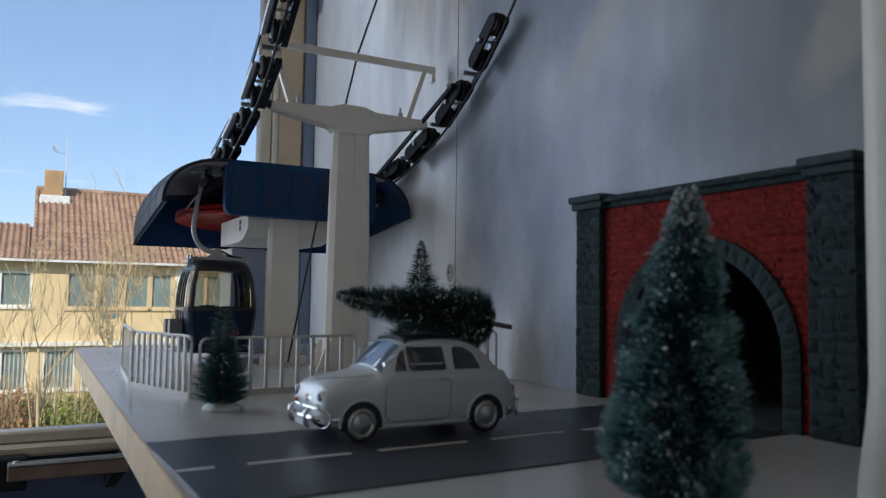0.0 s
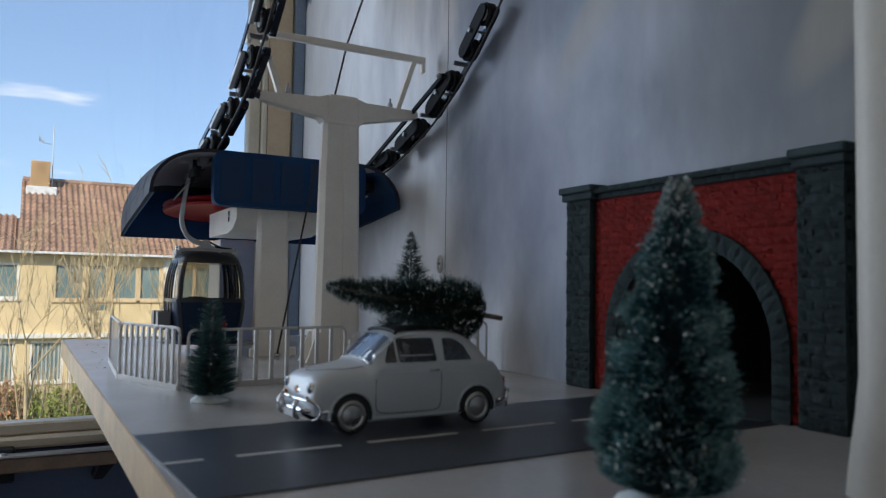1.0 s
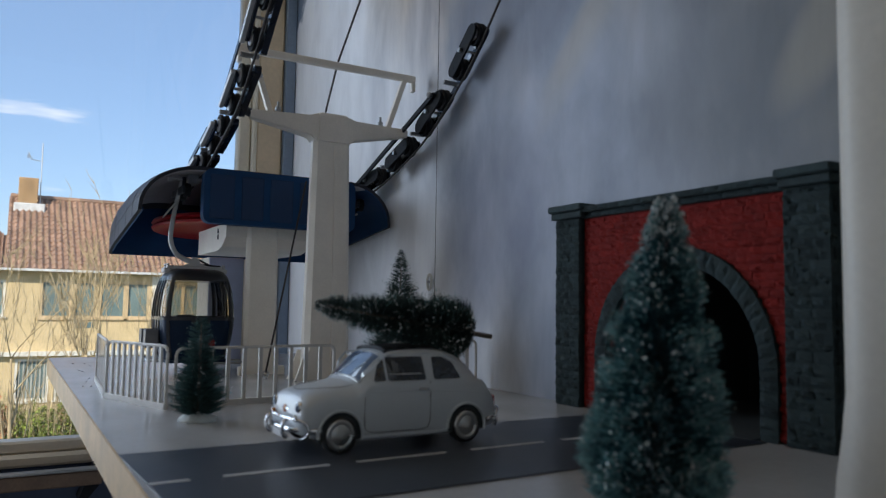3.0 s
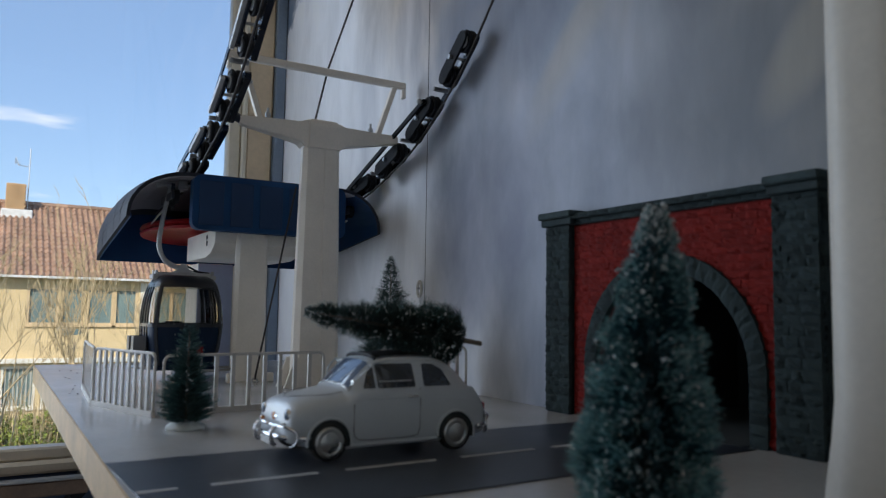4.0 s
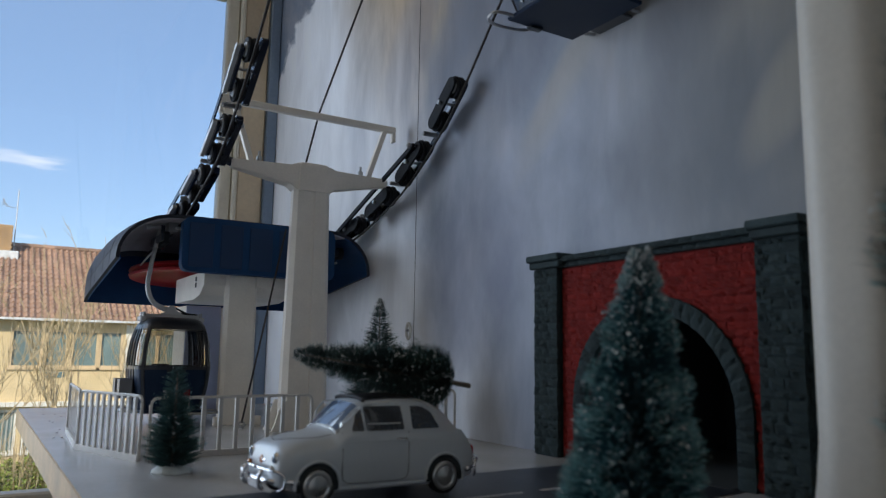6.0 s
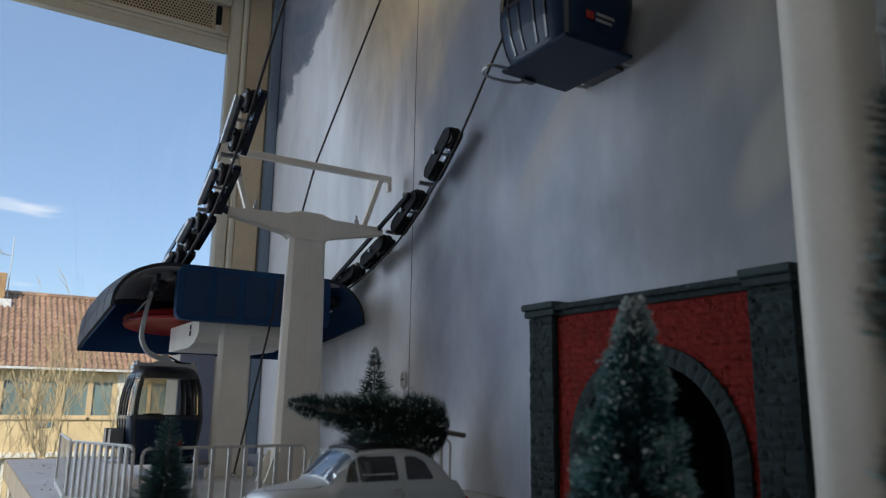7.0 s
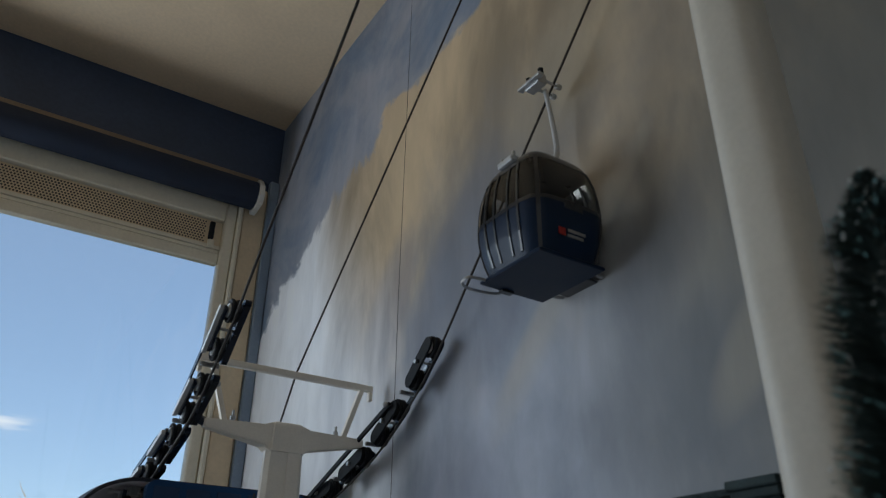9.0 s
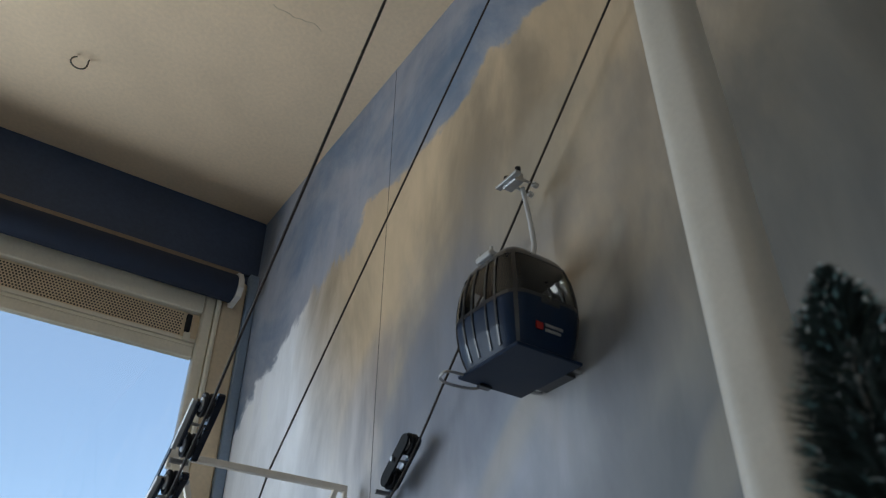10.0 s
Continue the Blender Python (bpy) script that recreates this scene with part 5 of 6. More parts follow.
# grip on the rope
b = bmesh.new()
box(b, -0.012, -0.001, -0.010, 0.010, 0.1940, 0.2050, 0.001)
box(b, -0.004, 0.003, -0.016, 0.016, 0.1965, 0.1995, 0.0006)
part("grip_body", b, M_STEEL, gondola, "steel rope grip")
for dy in (-0.0085, 0.0085):
    b = bmesh.new()
    rod(b, (-0.006, dy, 0.2050), (-0.006, dy, 0.2105), 0.0028, seg=10)
    part("grip_spring", b, M_SHEAVE, gondola)
for dy, dz in ((-0.004, 0.1980), (0.004, 0.2040)):
    b = bmesh.new()
    rod(b, (-0.030, dy, dz), (-0.012, dy, dz), 0.0014, seg=8)
    rod(b, (-0.0335, dy, dz), (-0.0285, dy, dz), 0.0030, seg=12)
    part("grip_roller", b, M_HANGER, gondola)


def rope_z(key, y):
    p = paths[key]
    for a, c in zip(p, p[1:]):
        if c.y <= y <= a.y:
            return a.z + (c.z - a.z) * (y - a.y) / (c.y - a.y)
    return p[-1].z


G1Y, G2Y = 0.872, 0.405
gondola.location = (XL, G1Y, rope_z("l", G1Y) - 0.1995)
copy_thing(gondola, pose(0.361, G2Y, rope_z("r", G2Y) - 0.1995, 0, 0, 180))

# ---- white fence panels ----
def fence_panel(p, q, bars, h=0.0452, deep=0.0009, label="white plastic fence panel with thin upright bars"):
    p, q = Vector((*p, 0)), Vector((*q, 0))
    ob = thing("fence_panel", p, label, "fence", "fence panels")
    d = (q - p).normalized()
    up = Vector((0, 0, 1))
    L = (q - p).length
    rc = 0.005
    pts = [p, p + up * (h - rc)]
    pts += [p + d * (rc - rc * math.cos(a)) + up * (h - rc + rc * math.sin(a)) for a in (0.5, 1.05, 1.57)]
    pts += [q - d * (rc - rc * math.cos(a)) + up * (h - rc + rc * math.sin(a)) for a in (1.57, 1.05, 0.5)]
    pts += [q + up * (h - rc), q]
    b = bmesh.new()
    tube(b, pts, 0.0012, 6)
    part("frame", b, M_FENCE, ob)
    b = bmesh.new()
    n = Vector((-d.y, d.x, 0))
    lo = [p + n * 0.0016, q + n * 0.0016, q - n * 0.0016, p - n * 0.0016]
    loft(b, [[v for v in lo], [v + up * 0.0044 for v in lo]])
    part("bottom_rail", b, M_FENCE, ob)
    for k in range(1, bars + 1):
        c = p + d * (L * k / (bars + 1))
        b = bmesh.new()
        w = [c - d * 0.00150 - n * deep, c + d * 0.00150 - n * deep, c + d * 0.00150 + n * deep, c - d * 0.00150 + n * deep]
        loft(b, [[v + up * 0.003 for v in w], [v + up * (h - 0.0005) for v in w]])
        part("bar", b, M_FENCE, ob)
    return ob


fence_panel((0.0800, 0.806), (0.0735, 0.668), 8, deep=0.00022)
fence_panel((0.0735, 0.663), (0.1035, 0.574), 9)
fence_panel((0.1100, 0.576), (0.2400, 0.594), 9, h=0.0435)
fence_panel((0.295, 0.600), (0.392, 0.612), 8)
# ---- the little white car ----
# from the nose: distance, roof or bonnet height, half width, half width of the roof, underside
CAR = [(0.0000, 0.0258, 0.0195, 0.0120, 0.0130), (0.0012, 0.0300, 0.0226, 0.0135, 0.0122), (0.0045, 0.0329, 0.0244, 0.0150, 0.0112),
       (0.0120, 0.0351, 0.0254, 0.0160, 0.0096), (0.0210, 0.0363, 0.0256, 0.0168, 0.0080), (0.0265, 0.0373, 0.0262, 0.0176, 0.0078),
       (0.0312, 0.0386, 0.0264, 0.0182, 0.0078), (0.0365, 0.0440, 0.0265, 0.0187, 0.0078), (0.0428, 0.0504, 0.0265, 0.0193, 0.0078),
       (0.0490, 0.0541, 0.0265, 0.0197, 0.0078), (0.0580, 0.0554, 0.0265, 0.0199, 0.0078), (0.0760, 0.0556, 0.0264, 0.0199, 0.0078),
       (0.0880, 0.0541, 0.0262, 0.0196, 0.0078), (0.0970, 0.0505, 0.0258, 0.0189, 0.0080), (0.1050, 0.0450, 0.0252, 0.0178, 0.0085),
       (0.1120, 0.0384, 0.0242, 0.0165, 0.0092), (0.1175, 0.0318, 0.0226, 0.0145, 0.0098), (0.1212, 0.0262, 0.0198, 0.0115, 0.0105), (0.1230, 0.0200, 0.0150, 0.0080, 0.0120)]
CX0, CY0 = 0.1315, 0.3935


def car_at(s):
    """The row of the table at s, smoothly between rows."""
    for i in range(len(CAR) - 1):
        if s <= CAR[i + 1][0] or i == len(CAR) - 2:
            a, c = CAR[i], CAR[i + 1]
            p, n = CAR[max(0, i - 1)], CAR[min(len(CAR) - 1, i + 2)]
            t = (s - a[0]) / (c[0] - a[0])
            out = [s]
            for k in range(1, 5):
                m0 = (c[k] - p[k]) / max(1e-9, c[0] - p[0]) * (c[0] - a[0])
                m1 = (n[k] - a[k]) / max(1e-9, n[0] - a[0]) * (c[0] - a[0])
                out.append((2 * t ** 3 - 3 * t * t + 1) * a[k] + (t ** 3 - 2 * t * t + t) * m0 + (-2 * t ** 3 + 3 * t * t) * c[k] + (t ** 3 - t * t) * m1)
            return out


def car_section(s):
    """Half section from the top middle down to the underside."""
    _, zt, wb, wt, zb = car_at(s)
    belt = min(0.0362, zt - 0.0045)
    low = zb + 0.0050
    mid = (belt + low) / 2
    cabin = [(0, zt), (wt * 0.45, zt - 0.0003), (wt * 0.75, zt - 0.0010), (wt * 0.92, zt - 0.0021), (wt, zt - 0.0038 if zt - 0.0038 > belt else belt + 0.0006),
            (wb * 0.985, belt + 0.0004), (wb * 1.0, belt - 0.0012), (wb * 1.015, mid), (wb * 1.0, low), (wb * 0.955, zb + 0.0008), (wb * 0.90, zb), (0, zb)]
    # the bonnet rolls over into the wings in one round sweep
    k = max(0.0, min(1.0, (0.0385 - s) / 0.009))
    if k > 0:
        k = k * k * (3 - 2 * k)
        for i in range(8):
            a = math.pi / 2 * i / 7
            w, z = wb * 1.01 * math.sin(a) ** 0.72, mid + (zt - mid) * math.cos(a) ** 0.62
            cabin[i] = (cabin[i][0] + (w - cabin[i][0]) * k, cabin[i][1] + (z - cabin[i][1]) * k)
    return cabin


def car_side(s, z):
    """Half width of the body at s and height z."""
    pts = car_section(s)[3:11]
    for (w0, z0), (w1, z1) in zip(pts, pts[1:]):
        if z0 >= z >= z1:
            return w0 + (w1 - w0) * (z0 - z) / max(1e-9, z0 - z1)
    return pts[-1][0]


def car_top(s, q, lift=0.0):
    """A point on the bonnet, glass or roof; q from -1 to 1 across."""
    pts = car_section(s)[:5]
    w = abs(q) * pts[4][0]
    z = pts[-1][1]
    for (w0, z0), (w1, z1) in zip(pts, pts[1:]):
        if w0 <= w <= w1:
            z = z0 + (z1 - z0) * (w - w0) / max(1e-9, w1 - w0)
            break
    return Vector((CX0 + s, CY0 + math.copysign(w, q), z + lift))


car = thing("toy_car", (CX0 + 0.062, CY0, 0.0012), "white vintage two-door toy car with a fir tied on its roof", "toy car")
b = bmesh.new()
rings = []
stops = []
for i in range(len(CAR) - 1):
    for k in range(3):
        stops.append(CAR[i][0] + (CAR[i + 1][0] - CAR[i][0]) * k / 3)
stops.append(CAR[-1][0])
for s in stops:
    h = car_section(s)
    ring = [(CX0 + s, CY0 + w, z) for w, z in h] + [(CX0 + s, CY0 - w, z) for w, z in h[-2:0:-1]]
    rings.append(ring)
loft(b, rings)
body = soft_edges(part("body", b, M_CARWHITE, car, "glossy white body"), 55)


def side_panel(name, outline, material, lift, parent, label="", thick=0.0005):
    """A thin pane following both flanks, one part a side."""
    for sgn in (-1, 1):
        bm = bmesh.new()
        cs, cz = sum(p[0] for p in outline) / len(outline), sum(p[1] for p in outline) / len(outline)
        rings = []
        for shrink, drop in ((1.0, thick + 0.0006), (1.0, 0.0), (0.7, 0.0), (0.4, 0.0), (0.1, 0.0)):
            pts = [(cs + (p - cs) * shrink, cz + (q - cz) * shrink) for p, q in outline]
            rings.append([Vector((CX0 + p, CY0 + sgn * (car_side(p, q) + lift - drop), q)) for p, q in pts])
        loft(bm, rings)
        part(name, bm, material, parent, label)


def rounded(pts, r=0.0016, n=4):
    """Round the corners of an outline."""
    out = []
    m = len(pts)
    for i in range(m):
        p, a, c = Vector(pts[i]), Vector(pts[i - 1]), Vector(pts[(i + 1) % m])
        u, v = (a - p).normalized() * r, (c - p).normalized() * r
        for k in range(n + 1):
            t = k / n
            out.append(tuple((1 - t) ** 2 * (p + u) + 2 * t * (1 - t) * p + t * t * (p + v)))
    return out


side_panel("quarter_glass", rounded([(0.0392, 0.0382), (0.0468, 0.0382), (0.0468, 0.0502), (0.0452, 0.0500)], 0.0010), M_CARGLASS, 0.0004, body, "dark triangular vent window")
side_panel("door_glass", rounded([(0.0480, 0.0382), (0.0712, 0.0382), (0.0706, 0.0508), (0.0480, 0.0508)]), M_CARGLASS, 0.0004, body, "dark door window")
side_panel("rear_glass", rounded([(0.0762, 0.0382), (0.0945, 0.0382), (0.0905, 0.0468), (0.0840, 0.0502), (0.0768, 0.0505)]), M_CARGLASS, 0.0004, body, "dark rear side window")
for glass in ((0.0332, 0.0375, 0.0418, 0.0455), (0.0985, 0.1010, 0.1035, 0.1060)):
    b = bmesh.new()
    grid = []
    for s in glass:
        grid.append([car_top(s, q / 5 * 0.90, 0.0004) for q in range(-5, 6)])
    vs = [[b.verts.new(p) for p in row] for row in grid]
    for r0, r1 in zip(vs, vs[1:]):
        for k in range(10):
            b.faces.new((r0[k], r0[k + 1], r1[k + 1], r1[k]))
    part("windscreen", b, M_SCREEN, body, "dark glass reflecting the sky", smooth=True)
# frames round the side windows; a pale strip as the reflection line on the door glass
for sgn in (-1, 1):
    for o in ([(0.0392, 0.0380), (0.0468, 0.0380), (0.0470, 0.0506), (0.0450, 0.0504)], [(0.0474, 0.0379), (0.0716, 0.0379), (0.0709, 0.0511), (0.0474, 0.0511)], [(0.0759, 0.0379), (0.0949, 0.0379), (0.0908, 0.0470), (0.0842, 0.0505), (0.0765, 0.0508)]):
        b = bmesh.new()
        tube(b, [(CX0 + p, CY0 + sgn * (car_side(p, q) + 0.0003), q) for p, q in rounded(o, 0.0014)], 0.00030, 5, closed=True)
        part("window_frame", b, M_CARWHITE, body)
    b = bmesh.new()
    tube(b, [(CX0 + p, CY0 + sgn * (car_side(p, 0.0417) + 0.0006), 0.0417) for p in (0.0492, 0.0560, 0.0630, 0.0690)], 0.00035, 5)
    part("pane_edge", b, M_DASH, body, "pale strip for the reflection on the door glass")
# windscreen surround
b = bmesh.new()
loop = [car_top(0.0326, q / 6 * 0.94, 0.0004) for q in range(-6, 7)] + [car_top(0.0395, 0.95, 0.0003), car_top(0.0458, 0.93, 0.0004)] + [car_top(0.0463, q / 6 * 0.9, 0.0004) for q in range(5, -6, -1)] + [car_top(0.0458, -0.93, 0.0004), car_top(0.0395, -0.95, 0.0003)]
tube(b, loop, 0.00028, 5, closed=True)
part("screen_seal", b, M_HUB, body, "chrome windscreen trim")
# folded black roof
b = bmesh.new()
vs = []
for i in range(9):
    s = 0.0510 + 0.0330 * i / 8
    vs.append([b.verts.new(car_top(s, q / 5 * 0.84, 0.0010 + 0.0003 * (i % 2))) for q in range(-5, 6)])
for r0, r1 in zip(vs, vs[1:]):
    for k in range(10):
        b.faces.new((r0[k], r0[k + 1], r1[k + 1], r1[k]))
bmesh.ops.solidify(b, geom=list(b.faces), thickness=0.0012)
part("fabric_roof", b, M_CARBLACK, body, "black folding fabric roof")
b = bmesh.new()
tube(b, [car_top(0.0495, q / 5 * 0.86, 0.0010) for q in range(-5, 6)], 0.0011, 6)
part("roof_roll", b, M_CARBLACK, body)
# seams: door and bonnet; gutter above the doors
for sgn in (-1, 1):
    b = bmesh.new()
    o = [(0.0352, 0.0374), (0.0338, 0.0300), (0.0336, 0.0180), (0.0341, 0.0142), (0.0370, 0.0122), (0.0420, 0.0118), (0.0600, 0.0117), (0.0690, 0.0118), (0.0722, 0.0128), (0.0735, 0.0160), (0.0737, 0.0300), (0.0738, 0.0374)]
    tube(b, [(CX0 + s, CY0 + sgn * (car_side(s, z) + 0.00002), z) for s, z in o], 0.00026, 5)
    part("door_seam", b, M_SEAM, body)
    b = bmesh.new()
    tube(b, [(CX0 + s, CY0 + sgn * (car_side(s, z) + 0.0002), z) for s, z in ((0.0370, 0.0415), (0.0408, 0.0470), (0.0450, 0.0512), (0.0540, 0.0522), (0.0720, 0.0524), (0.0840, 0.0518), (0.0900, 0.0495), (0.0955, 0.0450))], 0.0005, 5)
    part("roof_gutter", b, M_CARWHITE, body)
    b = bmesh.new()
    box(b, CX0 + 0.0655, CX0 + 0.0720, CY0 + sgn * (car_side(0.069, 0.0335) + 0.0008) - 0.0006, CY0 + sgn * (car_side(0.069, 0.0335) + 0.0008) + 0.0006, 0.0330, 0.0341, 0.0002)
    part("door_handle", b, M_CHROME, body, "small chrome handle")
    b = bmesh.new()
    tube(b, [(CX0 + 0.030 + 0.075 * k / 8, CY0 + sgn * (car_side(0.030 + 0.075 * k / 8, 0.0095) + 0.0001), 0.0097) for k in range(9)], 0.0009, 6)
    part("sill_strip", b, M_CARWHITE, body)
    b = bmesh.new()
    tube(b, [(CX0 + 0.034 + 0.080 * k / 16, CY0 + sgn * (car_side(0.034 + 0.080 * k / 16, 0.0330 - 0.0045 * (k / 16) ** 3) - 0.0001), 0.0330 - 0.0045 * (k / 16) ** 3) for k in range(17)], 0.00030, 6)
    part("belt_crease", b, M_CARWHITE, body)
b = bmesh.new()
tube(b, [car_top(0.0305 - 0.0250 * abs(math.sin(a)) , 0.80 * math.cos(a), 0.0001) for a in [math.pi * k / 14 for k in range(15)]], 0.00014, 5)
part("bonnet_seam", b, M_SEAM, body)
# wheels with arches
WR = 0.0098
for s in (0.0200, 0.0970):
    for sgn in (-1, 1):
        yy = CY0 + sgn * (max(car_side(s + e, 0.018) for e in (-0.012, 0.0, 0.012)) + 0.0002)
        b = bmesh.new()
        o = [(CX0 + s + 0.0120 * math.cos(radians(a)), 0.0120 + 0.0120 * math.sin(radians(a))) for a in range(-12, 193, 12)]
        prism(b, o, 1, yy - sgn * 0.006, yy + sgn * 0.0004)
        part("wheel_well", b, M_BLACK, body, "dark wheel well")
        b = bmesh.new()
        tube(b, [(CX0 + s + 0.0123 * math.cos(radians(a)), yy + sgn * 0.0003, 0.0120 + 0.0123 * math.sin(radians(a))) for a in range(-14, 195, 10)], 0.0008, 6)
        part("arch_lip", b, M_CARWHITE, body)
        c = (CX0 + s, yy - sgn * 0.0022, WR + 0.0023)
        b = bmesh.new()
        lathe(b, [(0.0, -0.0032), (WR * 0.80, -0.0032), (WR * 0.97, -0.0026), (WR, -0.0012), (WR, 0.0012), (WR * 0.97, 0.0026), (WR * 0.86, 0.0032), (WR * 0.80, 0.0026), (0.0, 0.0026)], c, "Y", 32)
        w = soft_edges(part("wheel", b, M_TYRE, car, "black tyre"))
        b = bmesh.new()
        f = -sgn
        lathe(b, [(0.0, f * 0.0042), (WR * 0.14, f * 0.0041), (WR * 0.40, f * 0.0036), (WR * 0.54, f * 0.0030), (WR * 0.62, f * 0.0036), (WR * 0.77, f * 0.0034), (WR * 0.83, f * 0.0026), (0.0, f * 0.0020)], c, "Y", 32)
        soft_edges(part("hubcap", b, M_HUB, w, "silver hubcap"), 60)
# bumpers with overriders
for s, sx in ((-0.0030, -1), (0.1250, 1)):
    b = bmesh.new()
    pts = []
    for k in range(13):
        q = -1 + k / 6
        pts.append((CX0 + s - sx * 0.0130 * abs(q) ** 3.2, CY0 + 0.0268 * q, 0.0146))
    tube(b, pts, 0.0014, 8)
    bump = part("bumper", b, M_CHROME, car, "chrome bumper", smooth=True)
    for q in (-0.012, 0.012):
        b = bmesh.new()
        tube(b, smooth_line([(CX0 + s + sx * 0.0005, CY0 + q, 0.0105), (CX0 + s + sx * 0.0024, CY0 + q, 0.0125), (CX0 + s + sx * 0.0026, CY0 + q, 0.0175), (CX0 + s + sx * 0.0006, CY0 + q, 0.0198)], 4), 0.0011, 8)
        part("overrider", b, M_CHROME, bump, smooth=True)
    for q in (-0.0165, 0.0165):
        b = bmesh.new()
        tube(b, smooth_line([(CX0 + s, CY0, 0.0202), (CX0 + s - sx * 0.0002, CY0 + q * 0.75, 0.0202), (CX0 + s - sx * 0.0030, CY0 + q * 1.35, 0.0198), (CX0 + s - sx * 0.0060, CY0 + q * 1.52, 0.0172), (CX0 + s - sx * 0.0060, CY0 + q * 1.52, 0.0125), (CX0 + s - sx * 0.004, CY0 + q * 1.3, 0.0102)], 4), 0.0008, 6)
        part("bumper_hoop", b, M_CHROME, bump, smooth=True)
b = bmesh.new()
box(b, CX0 - 0.0040, CX0 - 0.0028, CY0 - 0.0085, CY0 + 0.0085, 0.0100, 0.0133, 0.0002)
part("plate", b, M_DASH, car, "blank pale plate")
for sgn in (-1, 1):
    b = bmesh.new()
    c = (CX0 + 0.0008, CY0 + sgn * 0.0172, 0.0258)
    lathe(b, [(0.0, 0.0012), (0.0020, 0.0011), (0.0031, 0.0006), (0.0033, -0.0030), (0.0, -0.0030)], c, "X", 20)
    for v in b.verts:
        v.co.x = 2 * c[0] - v.co.x
    hl = part("headlight", b, M_CHROME, car, "round chrome-rimmed headlight", smooth=True)
    b = bmesh.new()
    lathe(b, [(0.0, 0.0014), (0.0015, 0.0012), (0.0025, 0.0006), (0.0025, -0.0012), (0.0, -0.0012)], (c[0] - 0.0004, c[1], c[2]), "X", 16)
    for v in b.verts:
        v.co.x = 2 * (c[0] - 0.0004) - v.co.x
    part("lens", b, M_SCREEN, hl, smooth=True)
    b = bmesh.new()
    lathe(b, [(0.0, 0.0012), (0.0012, 0.0008), (0.0014, -0.002), (0.0, -0.002)], (CX0 + 0.0004, CY0 + sgn * 0.0160, 0.0208), "X", 12)
    part("indicator", b, M_AMBER if sgn > 0 else M_PLASTIC, car, "small round indicator lamp")
    b = bmesh.new()
    box(b, CX0 + 0.1188, CX0 + 0.1215, CY0 + sgn * 0.0190 - 0.0014, CY0 + sgn * 0.0190 + 0.0014, 0.0215, 0.0270, 0.0006)
    part("tail_light", b, M_TAIL, car, "red tail light")
b = bmesh.new()
tube(b, [(CX0 - 0.0002 + 0.0022 * abs(q) ** 2, CY0 + 0.0095 * q, 0.0238) for q in [k / 5 - 1 for k in range(11)]], 0.0006, 6)
part("nose_trim", b, M_CHROME, car, "chrome nose strip")
b = bmesh.new()
lathe(b, [(0.0, -0.0014), (0.0020, -0.0010), (0.0022, 0.0008), (0.0, 0.0008)], (CX0 + 0.0004, CY0, 0.0238), "X", 14)
part("nose_badge", b, M_AMBER, car, "small round badge shape")
for sgn in (-0.35, 0.35):
    b = bmesh.new()
    tube(b, [car_top(0.0322, sgn, 0.0010), car_top(0.0355, sgn - 0.12, 0.0012), car_top(0.0400, sgn - 0.35, 0.0010)], 0.00022, 5)
    part("wiper", b, M_HUB, car, "thin wiper")
b = bmesh.new()
rod(b, car_top(0.0340, -0.97, 0.0), car_top(0.0335, -1.0, 0.0045) + Vector((0, -0.0012, 0)), 0.0004)
lathe(b, [(0.0, -0.0005), (0.0014, -0.0004), (0.0014, 0.0004), (0.0, 0.0005)], car_top(0.0335, -1.0, 0.0052) + Vector((0, -0.0032, 0)), "X", 14)
part("mirror", b, M_HUB, car, "small round chrome mirror")
car.rotation_euler = (0, 0, radians(1.6))
car.location.z -= 0.0015
# ---- outside: garden, houses, bare trees ----
GZ = -3.9
b = bmesh.new()
vs = [b.verts.new(p) for p in ((-900, -600, GZ), (900, -600, GZ), (900, 1800, GZ), (-900, 1800, GZ))]
b.faces.new(vs)
structure("ground", b, M_GRASS, "grassy garden ground between the houses", "ground")


M_FRAMEWOOD = mat("cream_brown_window_wood", (0.60, 0.45, 0.27), 0.6, var=0.1, scale=3, fine=30)


def casement(parent, x0, x1, z0, z1, y, lights=1, blind=False, frame=M_WHITE_OUT):
    """A framed window with panes and a sill, set in a facade that looks to the south."""
    bm = bmesh.new()
    f = 0.07
    box(bm, x0, x1, y - 0.05, y + 0.06, z1 - f, z1)
    box(bm, x0, x1, y - 0.05, y + 0.06, z0, z0 + f)
    box(bm, x0, x0 + f, y - 0.05, y + 0.06, z0 + f, z1 - f)
    box(bm, x1 - f, x1, y - 0.05, y + 0.06, z0 + f, z1 - f)
    for k in range(1, lights):
        x = x0 + (x1 - x0) * k / lights
        box(bm, x - f * 0.7, x + f * 0.7, y - 0.05, y + 0.06, z0 + f, z1 - f)
    w = part("window", bm, frame, parent, "framed house window")
    for k in range(lights):
        a, c = x0 + (x1 - x0) * k / lights + f, x0 + (x1 - x0) * (k + 1) / lights - f
        part("pane", boxed(a - 0.03, c + 0.03, y + 0.02, y + 0.035, z0 + f - 0.03, z1 - f + 0.03), M_PANE, w)
        if blind:
            n = max(4, int((c - a) / 0.11))
            for j in range(n):
                xx = a + (c - a) * (j + 0.5) / n
                part("slat", boxed(xx - 0.022, xx + 0.022, y + 0.005, y + 0.018, z0 + f, z1 - f), M_CURTAIN, w)
    part("sill", boxed(x0 - 0.05, x1 + 0.05, y - 0.12, y + 0.02, z0 - 0.06, z0 - 0.001), frame, w)
    return w


